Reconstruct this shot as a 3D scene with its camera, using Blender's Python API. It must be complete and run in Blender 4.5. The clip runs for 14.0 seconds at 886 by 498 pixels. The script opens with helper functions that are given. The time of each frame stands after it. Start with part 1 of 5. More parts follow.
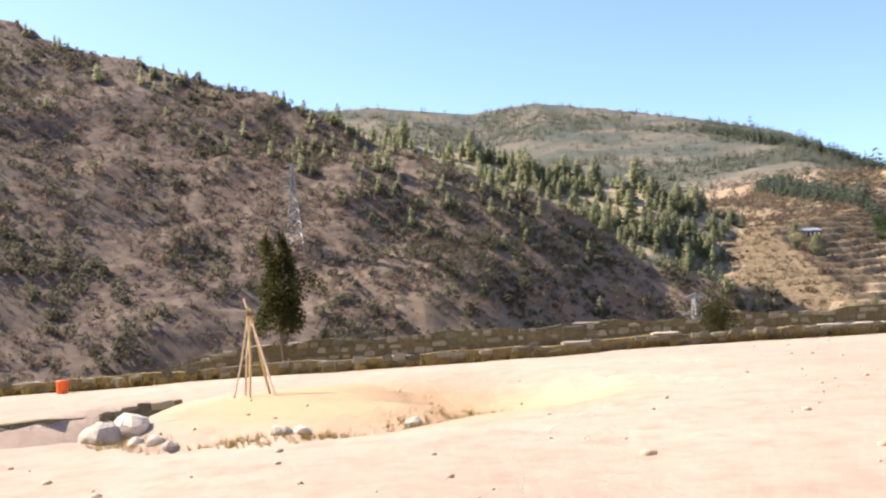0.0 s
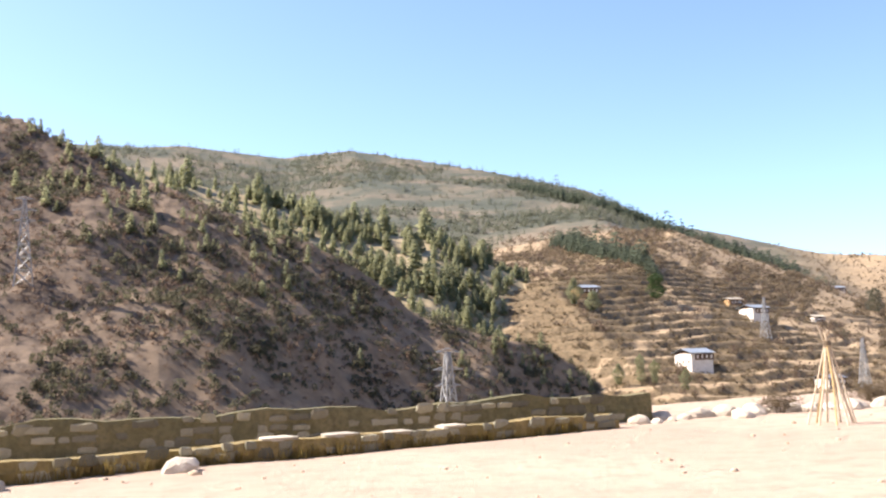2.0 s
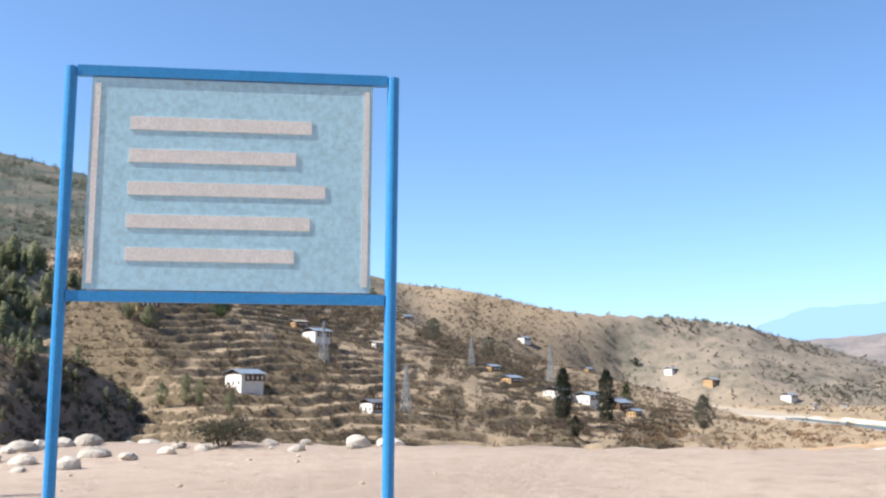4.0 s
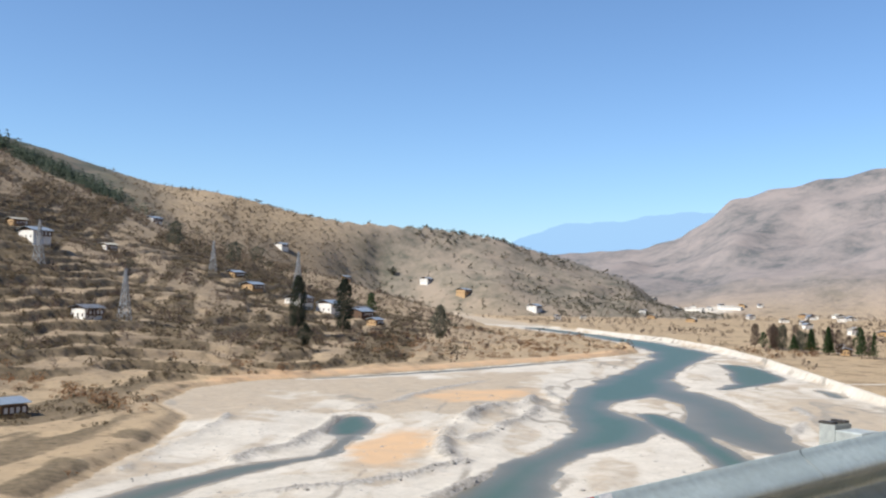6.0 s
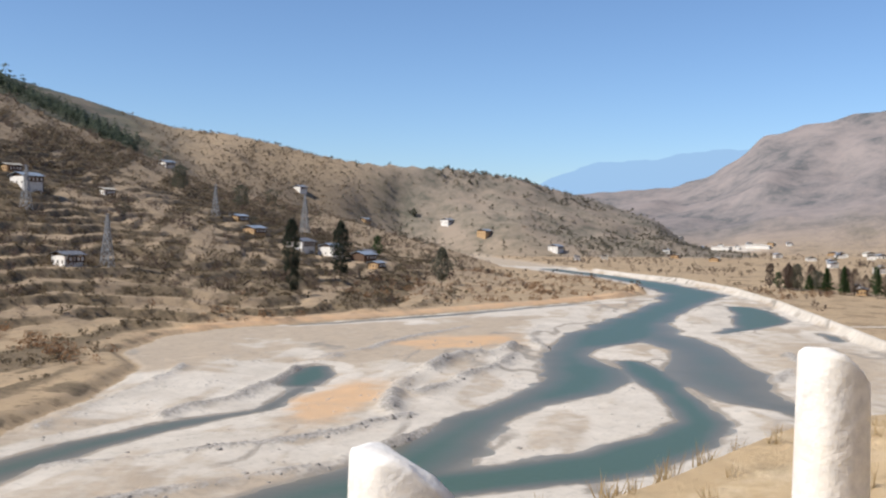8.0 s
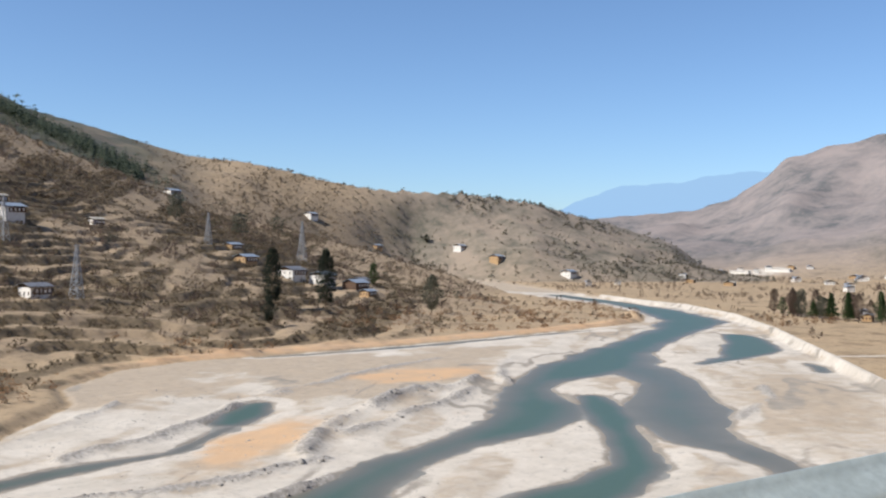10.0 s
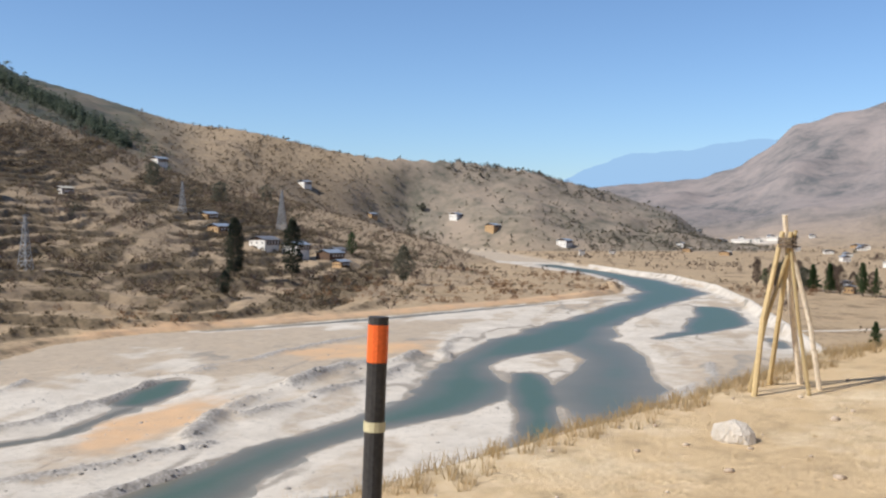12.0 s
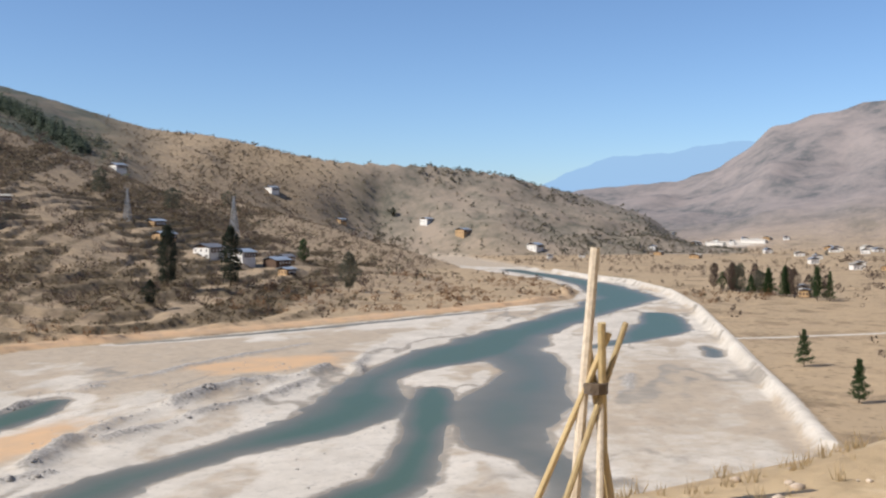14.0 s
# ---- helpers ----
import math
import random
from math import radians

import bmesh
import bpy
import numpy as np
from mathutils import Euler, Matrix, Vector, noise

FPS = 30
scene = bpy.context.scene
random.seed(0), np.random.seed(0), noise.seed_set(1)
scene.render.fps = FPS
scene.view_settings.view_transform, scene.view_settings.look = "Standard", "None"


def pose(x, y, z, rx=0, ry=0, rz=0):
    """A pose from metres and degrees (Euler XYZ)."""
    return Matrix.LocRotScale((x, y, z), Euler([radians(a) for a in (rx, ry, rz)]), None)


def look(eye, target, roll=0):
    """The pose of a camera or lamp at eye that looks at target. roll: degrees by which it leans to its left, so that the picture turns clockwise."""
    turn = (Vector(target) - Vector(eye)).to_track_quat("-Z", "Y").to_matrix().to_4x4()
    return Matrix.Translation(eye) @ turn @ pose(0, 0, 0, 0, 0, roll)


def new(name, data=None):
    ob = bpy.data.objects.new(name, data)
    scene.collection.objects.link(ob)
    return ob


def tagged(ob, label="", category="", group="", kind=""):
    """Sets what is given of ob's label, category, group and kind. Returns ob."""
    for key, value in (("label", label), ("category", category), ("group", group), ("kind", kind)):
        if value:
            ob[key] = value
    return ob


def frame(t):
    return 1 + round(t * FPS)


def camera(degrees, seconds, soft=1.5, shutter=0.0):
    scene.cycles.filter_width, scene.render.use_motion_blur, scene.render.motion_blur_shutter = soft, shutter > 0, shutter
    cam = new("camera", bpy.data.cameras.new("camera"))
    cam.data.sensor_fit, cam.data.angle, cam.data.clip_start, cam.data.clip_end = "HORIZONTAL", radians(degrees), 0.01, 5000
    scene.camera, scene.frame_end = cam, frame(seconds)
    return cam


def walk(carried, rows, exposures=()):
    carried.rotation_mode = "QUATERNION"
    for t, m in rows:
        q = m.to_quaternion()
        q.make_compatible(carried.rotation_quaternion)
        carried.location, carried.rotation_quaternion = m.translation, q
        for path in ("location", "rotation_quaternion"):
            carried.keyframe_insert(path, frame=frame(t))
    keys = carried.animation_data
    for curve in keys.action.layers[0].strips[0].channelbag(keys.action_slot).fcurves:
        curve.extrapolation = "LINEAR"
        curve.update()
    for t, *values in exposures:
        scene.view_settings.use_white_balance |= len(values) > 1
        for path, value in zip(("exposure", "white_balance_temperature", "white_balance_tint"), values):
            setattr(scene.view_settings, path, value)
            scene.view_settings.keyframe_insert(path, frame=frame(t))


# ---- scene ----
# the camera rides in a car: t, x, y, z, then tilt, lean and turn in degrees
cam = camera(47.48, 14.0, soft=2.3)
ROWS = [
    (0.0, 0.0, 0.0, 1.35, 94.02, 2.66, -0.92),
    (0.5, 4.697, 2.992, 1.616, 94.84, 1.61, -2.2),
    (1.0, 9.327, 5.662, 1.807, 96.01, 1.09, -2.68),
    (1.5, 13.934, 8.002, 1.943, 96.53, -0.23, -4.81),
    (2.0, 18.554, 10.007, 2.043, 96.34, 1.55, -11.28),
    (2.5, 23.215, 11.676, 2.123, 97.61, 2.05, -18.47),
    (3.0, 27.936, 13.009, 2.195, 97.99, 0.9, -24.87),
    (3.2, 29.845, 13.45, 2.224, 98.06, 0.66, -27.22),
    (3.7, 34.672, 14.324, 2.301, 97.69, 0.1, -32.1),
    (4.2, 39.583, 14.88, 2.394, 96.69, -0.75, -35.09),
    (4.8, 45.585, 15.147, 2.536, 95.28, -1.66, -37.97),
    (5.3, 50.674, 15.052, 2.683, 94.46, -1.92, -41.24),
    (5.5, 52.73, 14.937, 2.75, 93.33, -1.44, -42.84),
    (6.0, 57.916, 14.471, 2.938, 92.14, -1.54, -47.04),
    (6.5, 63.159, 13.764, 3.157, 85.01, -3.76, -44.73),
    (7.0, 68.449, 12.839, 3.405, 87.44, -0.75, -45.59),
    (7.5, 73.773, 11.721, 3.682, 88.22, -0.79, -45.36),
    (8.0, 79.119, 10.437, 3.982, 88.73, -0.96, -45.06),
    (8.6, 85.549, 8.717, 4.37, 89.15, -0.87, -44.59),
    (9.2, 91.985, 6.849, 4.777, 89.65, -0.58, -44.03),
    (9.8, 98.417, 4.889, 5.193, 90.07, -0.4, -43.55),
    (10.3, 103.776, 3.224, 5.536, 90.22, -0.55, -43.36),
    (10.5, 105.92, 2.557, 5.672, 90.45, 0.83, -43.32),
    (11.0, 111.288, 0.912, 5.999, 90.54, -0.32, -43.11),
    (11.5, 116.677, -0.681, 6.305, 89.9, -1.09, -43.08),
    (12.0, 122.109, -2.185, 6.58, 88.29, -0.52, -42.77),
    (12.5, 127.613, -3.565, 6.816, 88.0, -0.42, -42.63),
    (13.0, 133.223, -4.789, 7.004, 87.5, 0.74, -42.41),
    (13.5, 138.988, -5.819, 7.133, 88.56, 0.62, -42.5),
    (14.0, 144.964, -6.624, 7.197, 88.54, -0.06, -43.54),
]
walk(cam, [(t, pose(x, y, z, rx, ry, rz)) for t, x, y, z, rx, ry, rz in ROWS],
     [(0.0, 1.4, 7300, 17), (1.5, 1.56, 7550, 18), (2.5, 1.42, 7000, 15), (3.2, 1.18, 6450, 11), (5.3, 0.64, 6400, 9), (6.0, 0.50, 6450, 9), (6.5, 0.34, 6500, 11), (8.0, 0.28, 6550, 12), (10.5, 0.34, 6500, 11), (11.5, 0.31, 6500, 11), (14.0, 0.26, 6550, 12)])

# ---- daylight ----
SUN_AZ, SUN_EL = 159.0, 44.0
world = bpy.data.worlds.new("sky")
scene.world = world
world.use_nodes = True
wn = world.node_tree.nodes
sky = wn.new("ShaderNodeTexSky")
sky.sky_type, sky.sun_disc = "NISHITA", False
sky.sun_elevation, sky.sun_rotation = radians(SUN_EL), radians(90 - SUN_AZ)
sky.altitude, sky.air_density, sky.dust_density, sky.ozone_density = 2000, 1.0, 3.0, 4.0
wn["Background"].inputs["Strength"].default_value = 0.115
clear = wn.new("ShaderNodeMix")
clear.data_type, clear.blend_type = "RGBA", "MULTIPLY"
clear.inputs[0].default_value, clear.inputs[7].default_value = 1.0, (0.92, 1.01, 1.06, 1)
world.node_tree.links.new(sky.outputs["Color"], clear.inputs[6])
world.node_tree.links.new(clear.outputs[2], wn["Background"].inputs["Color"])
sun = new("sun", bpy.data.lights.new("sun", "SUN"))
sun.data.energy, sun.data.angle, sun.data.color = 4.7, radians(0.6), (1.0, 0.95, 0.87)
sun_dir = Vector((math.cos(radians(SUN_AZ)) * math.cos(radians(SUN_EL)), math.sin(radians(SUN_AZ)) * math.cos(radians(SUN_EL)), math.sin(radians(SUN_EL))))
sun.matrix_world = look(sun_dir * 60, (0, 0, 0))


# ---- materials ----
def shade(name):
    m = bpy.data.materials.new(name)
    m.use_nodes = True
    return m, m.node_tree, m.node_tree.nodes["Principled BSDF"]


def node(tree, kind, **values):
    n = tree.nodes.new(kind)
    for k, v in values.items():
        n.inputs[k.replace("_", " ")].default_value = v
    return n


def blend(tree, fac, a, b):
    """a and b are colours or sockets; fac a number or a socket."""
    n = tree.nodes.new("ShaderNodeMix")
    n.data_type = "RGBA"
    for sock, v in ((n.inputs[0], fac), (n.inputs[6], a), (n.inputs[7], b)):
        if isinstance(v, bpy.types.NodeSocket):
            tree.links.new(v, sock)
        elif isinstance(v, tuple):
            sock.default_value = (*v, 1)
        else:
            sock.default_value = v
    return n.outputs[2]


def grain(tree, scale, lo=0.35, hi=0.65, detail=6.0, rough=0.6, stretch=None):
    """Noise over the object's own metres, spread between lo and hi."""
    co = tree.nodes.new("ShaderNodeTexCoord").outputs["Object"]
    if stretch:
        mp = tree.nodes.new("ShaderNodeMapping")
        mp.inputs["Scale"].default_value = stretch
        tree.links.new(co, mp.inputs["Vector"])
        co = mp.outputs["Vector"]
    n = node(tree, "ShaderNodeTexNoise", Scale=scale, Detail=detail, Roughness=rough)
    tree.links.new(co, n.inputs["Vector"])
    r = tree.nodes.new("ShaderNodeMapRange")
    r.inputs["From Min"].default_value, r.inputs["From Max"].default_value = lo, hi
    tree.links.new(n.outputs["Fac"], r.inputs["Value"])
    return r.outputs["Result"]


def relief(tree, bsdf, height_socket, strength, distance):
    b = tree.nodes.new("ShaderNodeBump")
    b.inputs["Strength"].default_value, b.inputs["Distance"].default_value = strength, distance
    tree.links.new(height_socket, b.inputs["Height"])
    tree.links.new(b.outputs["Normal"], bsdf.inputs["Normal"])


def plain(name, a, b, scale=6.0, rough=0.8, metal=0.0, bump=0.25, depth=0.01, vary=0.0, specular=0.3, stretch=None):
    """A two-colour grained surface; vary lightens and darkens whole objects by chance."""
    m, t, s = shade(name)
    c = blend(t, grain(t, scale, stretch=stretch), a, b)
    c = blend(t, grain(t, scale * 7, 0.4, 0.75), c, tuple(v * 0.72 for v in a))
    if vary:
        info = t.nodes.new("ShaderNodeObjectInfo")
        hsv = t.nodes.new("ShaderNodeHueSaturation")
        r = t.nodes.new("ShaderNodeMapRange")
        r.inputs["To Min"].default_value, r.inputs["To Max"].default_value = 1 - vary, 1 + vary
        t.links.new(info.outputs["Random"], r.inputs["Value"])
        t.links.new(r.outputs["Result"], hsv.inputs["Value"])
        t.links.new(c, hsv.inputs["Color"])
        c = hsv.outputs["Color"]
    t.links.new(c, s.inputs["Base Color"])
    s.inputs["Roughness"].default_value, s.inputs["Metallic"].default_value = rough, metal
    s.inputs["Specular IOR Level"].default_value = specular
    if bump:
        relief(t, s, grain(t, scale * 4), bump, depth)
    return m


def leafage(name, a, b, rough=0.75):
    """Leaves: each clump of its own tone."""
    m, t, s = shade(name)
    g = t.nodes.new("ShaderNodeNewGeometry")
    c = blend(t, g.outputs["Random Per Island"], a, b)
    c = blend(t, grain(t, 0.05, 0.3, 0.7), c, tuple(0.5 * (p + q) * 0.8 for p, q in zip(a, b)))
    t.links.new(c, s.inputs["Base Color"])
    s.inputs["Roughness"].default_value, s.inputs["Specular IOR Level"].default_value = rough, 0.15
    through_leaf = t.nodes.new("ShaderNodeBsdfTranslucent")
    t.links.new(c, through_leaf.inputs["Color"])
    both = t.nodes.new("ShaderNodeMixShader")
    both.inputs["Fac"].default_value = 0.58
    t.links.new(s.outputs["BSDF"], both.inputs[1])
    t.links.new(through_leaf.outputs["BSDF"], both.inputs[2])
    t.links.new(both.outputs["Shader"], t.nodes["Material Output"].inputs["Surface"])
    return m


def ground_material():
    m, t, s = shade("valley_ground")

    def kind(name):
        n = t.nodes.new("ShaderNodeAttribute")
        n.attribute_name = name
        return n.outputs["Fac"]

    def crisp(name, scale, soft=0.12, spread=0.7):
        """A kind of ground with a ragged border, broken up by grain."""
        add = t.nodes.new("ShaderNodeMath")
        add.operation = "MULTIPLY_ADD"
        t.links.new(grain(t, scale, 0.25, 0.75, 8.0, 0.68), add.inputs[0])
        add.inputs[1].default_value = spread
        t.links.new(kind(name), add.inputs[2])
        r = t.nodes.new("ShaderNodeMapRange")
        r.interpolation_type = "SMOOTHSTEP"
        r.inputs["From Min"].default_value, r.inputs["From Max"].default_value = 0.5 + spread / 2 - soft, 0.5 + spread / 2 + soft
        t.links.new(add.outputs[0], r.inputs["Value"])
        return r.outputs["Result"]

    big, mid, fine = grain(t, 0.018, 0.35, 0.65), grain(t, 0.13, 0.35, 0.68), grain(t, 1.1, 0.3, 0.7)
    dry = blend(t, mid, (0.44, 0.325, 0.20), (0.30, 0.225, 0.145))
    dry = blend(t, big, dry, (0.35, 0.265, 0.17))
    dry = blend(t, grain(t, 0.45, 0.54, 0.72), dry, (0.15, 0.115, 0.075))
    dry = blend(t, grain(t, 0.055, 0.50, 0.68, 8.0, 0.7), dry, (0.17, 0.125, 0.08))
    scrub = blend(t, grain(t, 0.22, 0.40, 0.62), (0.085, 0.066, 0.055), (0.165, 0.128, 0.10))
    scrub = blend(t, grain(t, 0.03, 0.5, 0.72), scrub, (0.155, 0.12, 0.093))
    slope = blend(t, grain(t, 0.09, 0.35, 0.65, 9.0, 0.7), (0.35, 0.265, 0.17), (0.25, 0.19, 0.13))
    slope = blend(t, grain(t, 0.3, 0.52, 0.68, 8.0, 0.7), slope, (0.16, 0.122, 0.083))
    dry = blend(t, kind("rough"), dry, slope)
    c = blend(t, kind("shrub"), dry, scrub)
    c = blend(t, crisp("thicket", 0.35, 0.25, 0.5), c, blend(t, grain(t, 0.6, 0.35, 0.65), (0.115, 0.09, 0.058), (0.205, 0.155, 0.10)))
    c = blend(t, kind("wood"), c, blend(t, mid, (0.24, 0.21, 0.135), (0.35, 0.285, 0.19)))
    c = blend(t, kind("bare"), c, blend(t, grain(t, 0.016, 0.40, 0.58, 9.0, 0.7), (0.27, 0.22, 0.17), blend(t, grain(t, 0.07, 0.42, 0.58, 8.0, 0.7), (0.11, 0.105, 0.082), (0.20, 0.172, 0.135))))
    c = blend(t, kind("haze"), c, blend(t, grain(t, 0.010, 0.44, 0.62, 8.0, 0.65), (0.075, 0.085, 0.07), (0.165, 0.14, 0.108)))
    # far mountain: aerial haze put into the base colour as grey-mauve tones
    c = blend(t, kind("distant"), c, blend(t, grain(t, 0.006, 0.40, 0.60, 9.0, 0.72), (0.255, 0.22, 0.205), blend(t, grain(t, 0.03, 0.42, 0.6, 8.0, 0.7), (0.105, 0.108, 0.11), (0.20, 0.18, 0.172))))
    silt = blend(t, mid, (0.42, 0.345, 0.26), (0.36, 0.30, 0.23))
    silt = blend(t, grain(t, 0.4, 0.5, 0.7, 8.0, 0.7), silt, (0.29, 0.25, 0.20))
    sand = blend(t, grain(t, 0.09, 0.35, 0.65, 8.0, 0.7), (0.58, 0.53, 0.455), (0.46, 0.415, 0.35))
    sand = blend(t, grain(t, 0.6, 0.52, 0.72, 8.0, 0.7), sand, (0.36, 0.33, 0.285))
    c = blend(t, kind("bar"), c, silt)
    c = blend(t, crisp("gravel", 0.16, 0.36, 0.7), c, sand)
    c = blend(t, crisp("damp", 0.3, 0.3, 0.6), c, blend(t, mid, (0.24, 0.215, 0.18), (0.32, 0.285, 0.24)))
    c = blend(t, crisp("ochre", 0.12, 0.4, 0.8), c, blend(t, mid, (0.55, 0.36, 0.21), (0.46, 0.33, 0.215)))
    c = blend(t, crisp("rock", 0.7, 0.3, 1.1), c, blend(t, fine, (0.46, 0.43, 0.385), (0.20, 0.18, 0.155)))
    lot = blend(t, grain(t, 0.22, 0.35, 0.65), (0.44, 0.35, 0.28), (0.36, 0.285, 0.23))
    lot = blend(t, grain(t, 2.6, 0.48, 0.76, 8.0), lot, (0.34, 0.25, 0.20))
    turf = blend(t, grain(t, 0.35, 0.35, 0.62), (0.60, 0.45, 0.27), (0.49, 0.36, 0.21))
    turf = blend(t, grain(t, 0.9, 0.5, 0.66, 8.0, 0.7), turf, (0.66, 0.535, 0.36))
    turf = blend(t, grain(t, 3.5, 0.52, 0.74, 8.0), turf, (0.36, 0.27, 0.16))
    lot = blend(t, kind("ochre"), lot, blend(t, mid, (0.50, 0.335, 0.195), (0.40, 0.28, 0.17)))
    c = blend(t, kind("lot"), c, blend(t, kind("turf"), lot, turf))
    t.links.new(c, s.inputs["Base Color"])
    s.inputs["Roughness"].default_value, s.inputs["Specular IOR Level"].default_value = 0.95, 0.1
    relief(t, s, grain(t, 1.3, 0.2, 0.8, 12.0, 0.72), 0.6, 0.13)
    return m


def water_material():
    m, t, s = shade("river_water")
    n = t.nodes.new("ShaderNodeAttribute")
    n.attribute_name = "depth"
    stir = t.nodes.new("ShaderNodeMath")
    stir.operation = "MULTIPLY_ADD"
    t.links.new(grain(t, 0.035, 0.3, 0.7), stir.inputs[0])
    stir.inputs[1].default_value = 0.28
    t.links.new(n.outputs["Fac"], stir.inputs[2])
    ramp = t.nodes.new("ShaderNodeValToRGB")
    t.links.new(stir.outputs[0], ramp.inputs["Fac"])
    r = ramp.color_ramp
    r.elements[0].position, r.elements[0].color = 0.10, (0.26, 0.24, 0.195, 1)
    r.elements[1].position, r.elements[1].color = 1.0, (0.062, 0.102, 0.072, 1)
    for p, c in ((0.26, (0.165, 0.152, 0.12, 1)), (0.50, (0.122, 0.122, 0.098, 1)), (0.72, (0.095, 0.115, 0.09, 1))):
        r.elements.new(p).color = c
    t.links.new(ramp.outputs["Color"], s.inputs["Base Color"])
    s.inputs["Roughness"].default_value, s.inputs["Specular IOR Level"].default_value = 0.36, 0.13
    relief(t, s, grain(t, 0.8, 0.2, 0.8, 6.0), 0.3, 0.08)
    return m


GROUND, RIVER = ground_material(), water_material()
ASPHALT = plain("asphalt", (0.055, 0.054, 0.052), (0.07, 0.068, 0.064), 3, 0.9)
ZINC = plain("galvanised_steel", (0.50, 0.565, 0.535), (0.40, 0.46, 0.435), 5, 0.48, 0.4, 0.08, 0.002, 0, 0.5)
ZINC_DARK = plain("dirty_steel", (0.12, 0.11, 0.10), (0.17, 0.155, 0.14), 5, 0.7, 0.2, 0.1, 0.002)
BLACK = plain("black_paint", (0.035, 0.033, 0.032), (0.06, 0.055, 0.05), 14, 0.55, 0, 0.1, 0.002)
GREEN_P = plain("green_paint", (0.02, 0.17, 0.15), (0.03, 0.21, 0.18), 20, 0.5, 0, 0.05, 0.001)
ORANGE_P = plain("orange_paint", (0.85, 0.15, 0.03), (0.72, 0.13, 0.03), 20, 0.5, 0, 0.05, 0.001)
WHITE_P = plain("white_paint", (0.80, 0.79, 0.77), (0.70, 0.69, 0.66), 9, 0.6, 0, 0.1, 0.002)
YELLOW_P = plain("yellow_paint", (0.85, 0.48, 0.03), (0.75, 0.42, 0.03), 9, 0.6, 0, 0.1, 0.002)
RED_P = plain("red_paint", (0.65, 0.12, 0.03), (0.6, 0.12, 0.04), 20, 0.6, 0, 0)
CREAM_P = plain("faded_yellow_band", (0.62, 0.55, 0.32), (0.55, 0.5, 0.32), 20, 0.6, 0, 0)
BLUE_P = plain("blue_paint", (0.04, 0.30, 0.68), (0.04, 0.26, 0.6), 9, 0.45, 0, 0.05)
CYAN_P = plain("sky_blue_board", (0.45, 0.72, 0.85), (0.42, 0.68, 0.82), 4, 0.5, 0, 0)
BARK = plain("bark", (0.16, 0.12, 0.085), (0.10, 0.08, 0.06), 6, 0.9, 0, 0.5, 0.02)
POLE_W = plain("weathered_pole", (0.62, 0.52, 0.39), (0.72, 0.64, 0.52), 5, 0.8, 0, 0.3, 0.006, 0.25, 0.2, (1, 1, 0.2))
POLE_B = plain("bamboo_pole", (0.52, 0.40, 0.21), (0.42, 0.31, 0.16), 5, 0.7, 0, 0.3, 0.006, 0.25, 0.25, (1, 1, 0.2))
STONE = plain("wall_stone", (0.25, 0.24, 0.185), (0.14, 0.135, 0.085), 2.2, 0.9, 0, 0.6, 0.03, 0.5)
MORTAR = plain("mossy_mortar", (0.115, 0.11, 0.06), (0.18, 0.155, 0.085), 1.6, 0.95, 0, 0.6, 0.03)
MORTAR_Y = plain("grassy_earth_wall", (0.20, 0.155, 0.065), (0.30, 0.23, 0.11), 1.1, 0.95, 0, 0.7, 0.05)
CAP = plain("cement_coping", (0.42, 0.39, 0.33), (0.30, 0.275, 0.225), 2, 0.9, 0, 0.3, 0.01, 0.2)
BOULDER = plain("pale_boulder", (0.66, 0.60, 0.52), (0.46, 0.41, 0.34), 2.5, 0.9, 0, 0.6, 0.03, 0.25)
STAINED = plain("stained_whitewash", (0.82, 0.80, 0.76), (0.74, 0.69, 0.60), 2.6, 0.85, 0, 0.4, 0.012)
t, s = STAINED.node_tree, STAINED.node_tree.nodes["Principled BSDF"]
t.links.new(blend(t, grain(t, 3.4, 0.60, 0.66, 5.0, 0.55, (1, 1, 0.55)), s.inputs["Base Color"].links[0].from_socket, (0.50, 0.34, 0.19)), s.inputs["Base Color"])
POST_GREY = plain("weathered_zinc", (0.34, 0.37, 0.36), (0.42, 0.45, 0.44), 6, 0.6, 0.1, 0.1, 0.002)
WHITEWASH = plain("whitewash", (0.80, 0.78, 0.73), (0.66, 0.63, 0.57), 0.6, 0.9, 0, 0.2, 0.02)
EARTH_WALL = plain("rammed_earth", (0.50, 0.33, 0.17), (0.40, 0.27, 0.15), 0.6, 0.95, 0, 0.2, 0.02)
TIN = plain("tin_roof", (0.36, 0.42, 0.48), (0.25, 0.29, 0.34), 0.9, 0.45, 0.3, 0.15, 0.02)
TIN_DARK = plain("old_tin_roof", (0.20, 0.21, 0.23), (0.13, 0.13, 0.14), 0.9, 0.6, 0.2, 0.15, 0.02)
TIMBER = plain("dark_timber", (0.10, 0.06, 0.04), (0.14, 0.09, 0.06), 2, 0.8)
GLASS = plain("dark_pane", (0.03, 0.035, 0.045), (0.04, 0.045, 0.05), 1, 0.15, 0, 0, 0, 0, 0.5)
LATTICE = plain("pylon_steel", (0.34, 0.355, 0.37), (0.28, 0.295, 0.31), 1, 0.5, 0.1, 0)
SHRUB_L = leafage("dark_shrub", (0.066, 0.072, 0.047), (0.13, 0.122, 0.085))
SHRUB_B = leafage("bare_shrub", (0.125, 0.09, 0.075), (0.21, 0.155, 0.115))
HEDGE_L = leafage("terrace_shrub", (0.105, 0.083, 0.053), (0.21, 0.162, 0.105))
# pine needles paler than their own green: haze is put into the colour
PINE_HAZE_L = leafage("hazed_pine_needles", (0.20, 0.22, 0.13), (0.35, 0.36, 0.215))
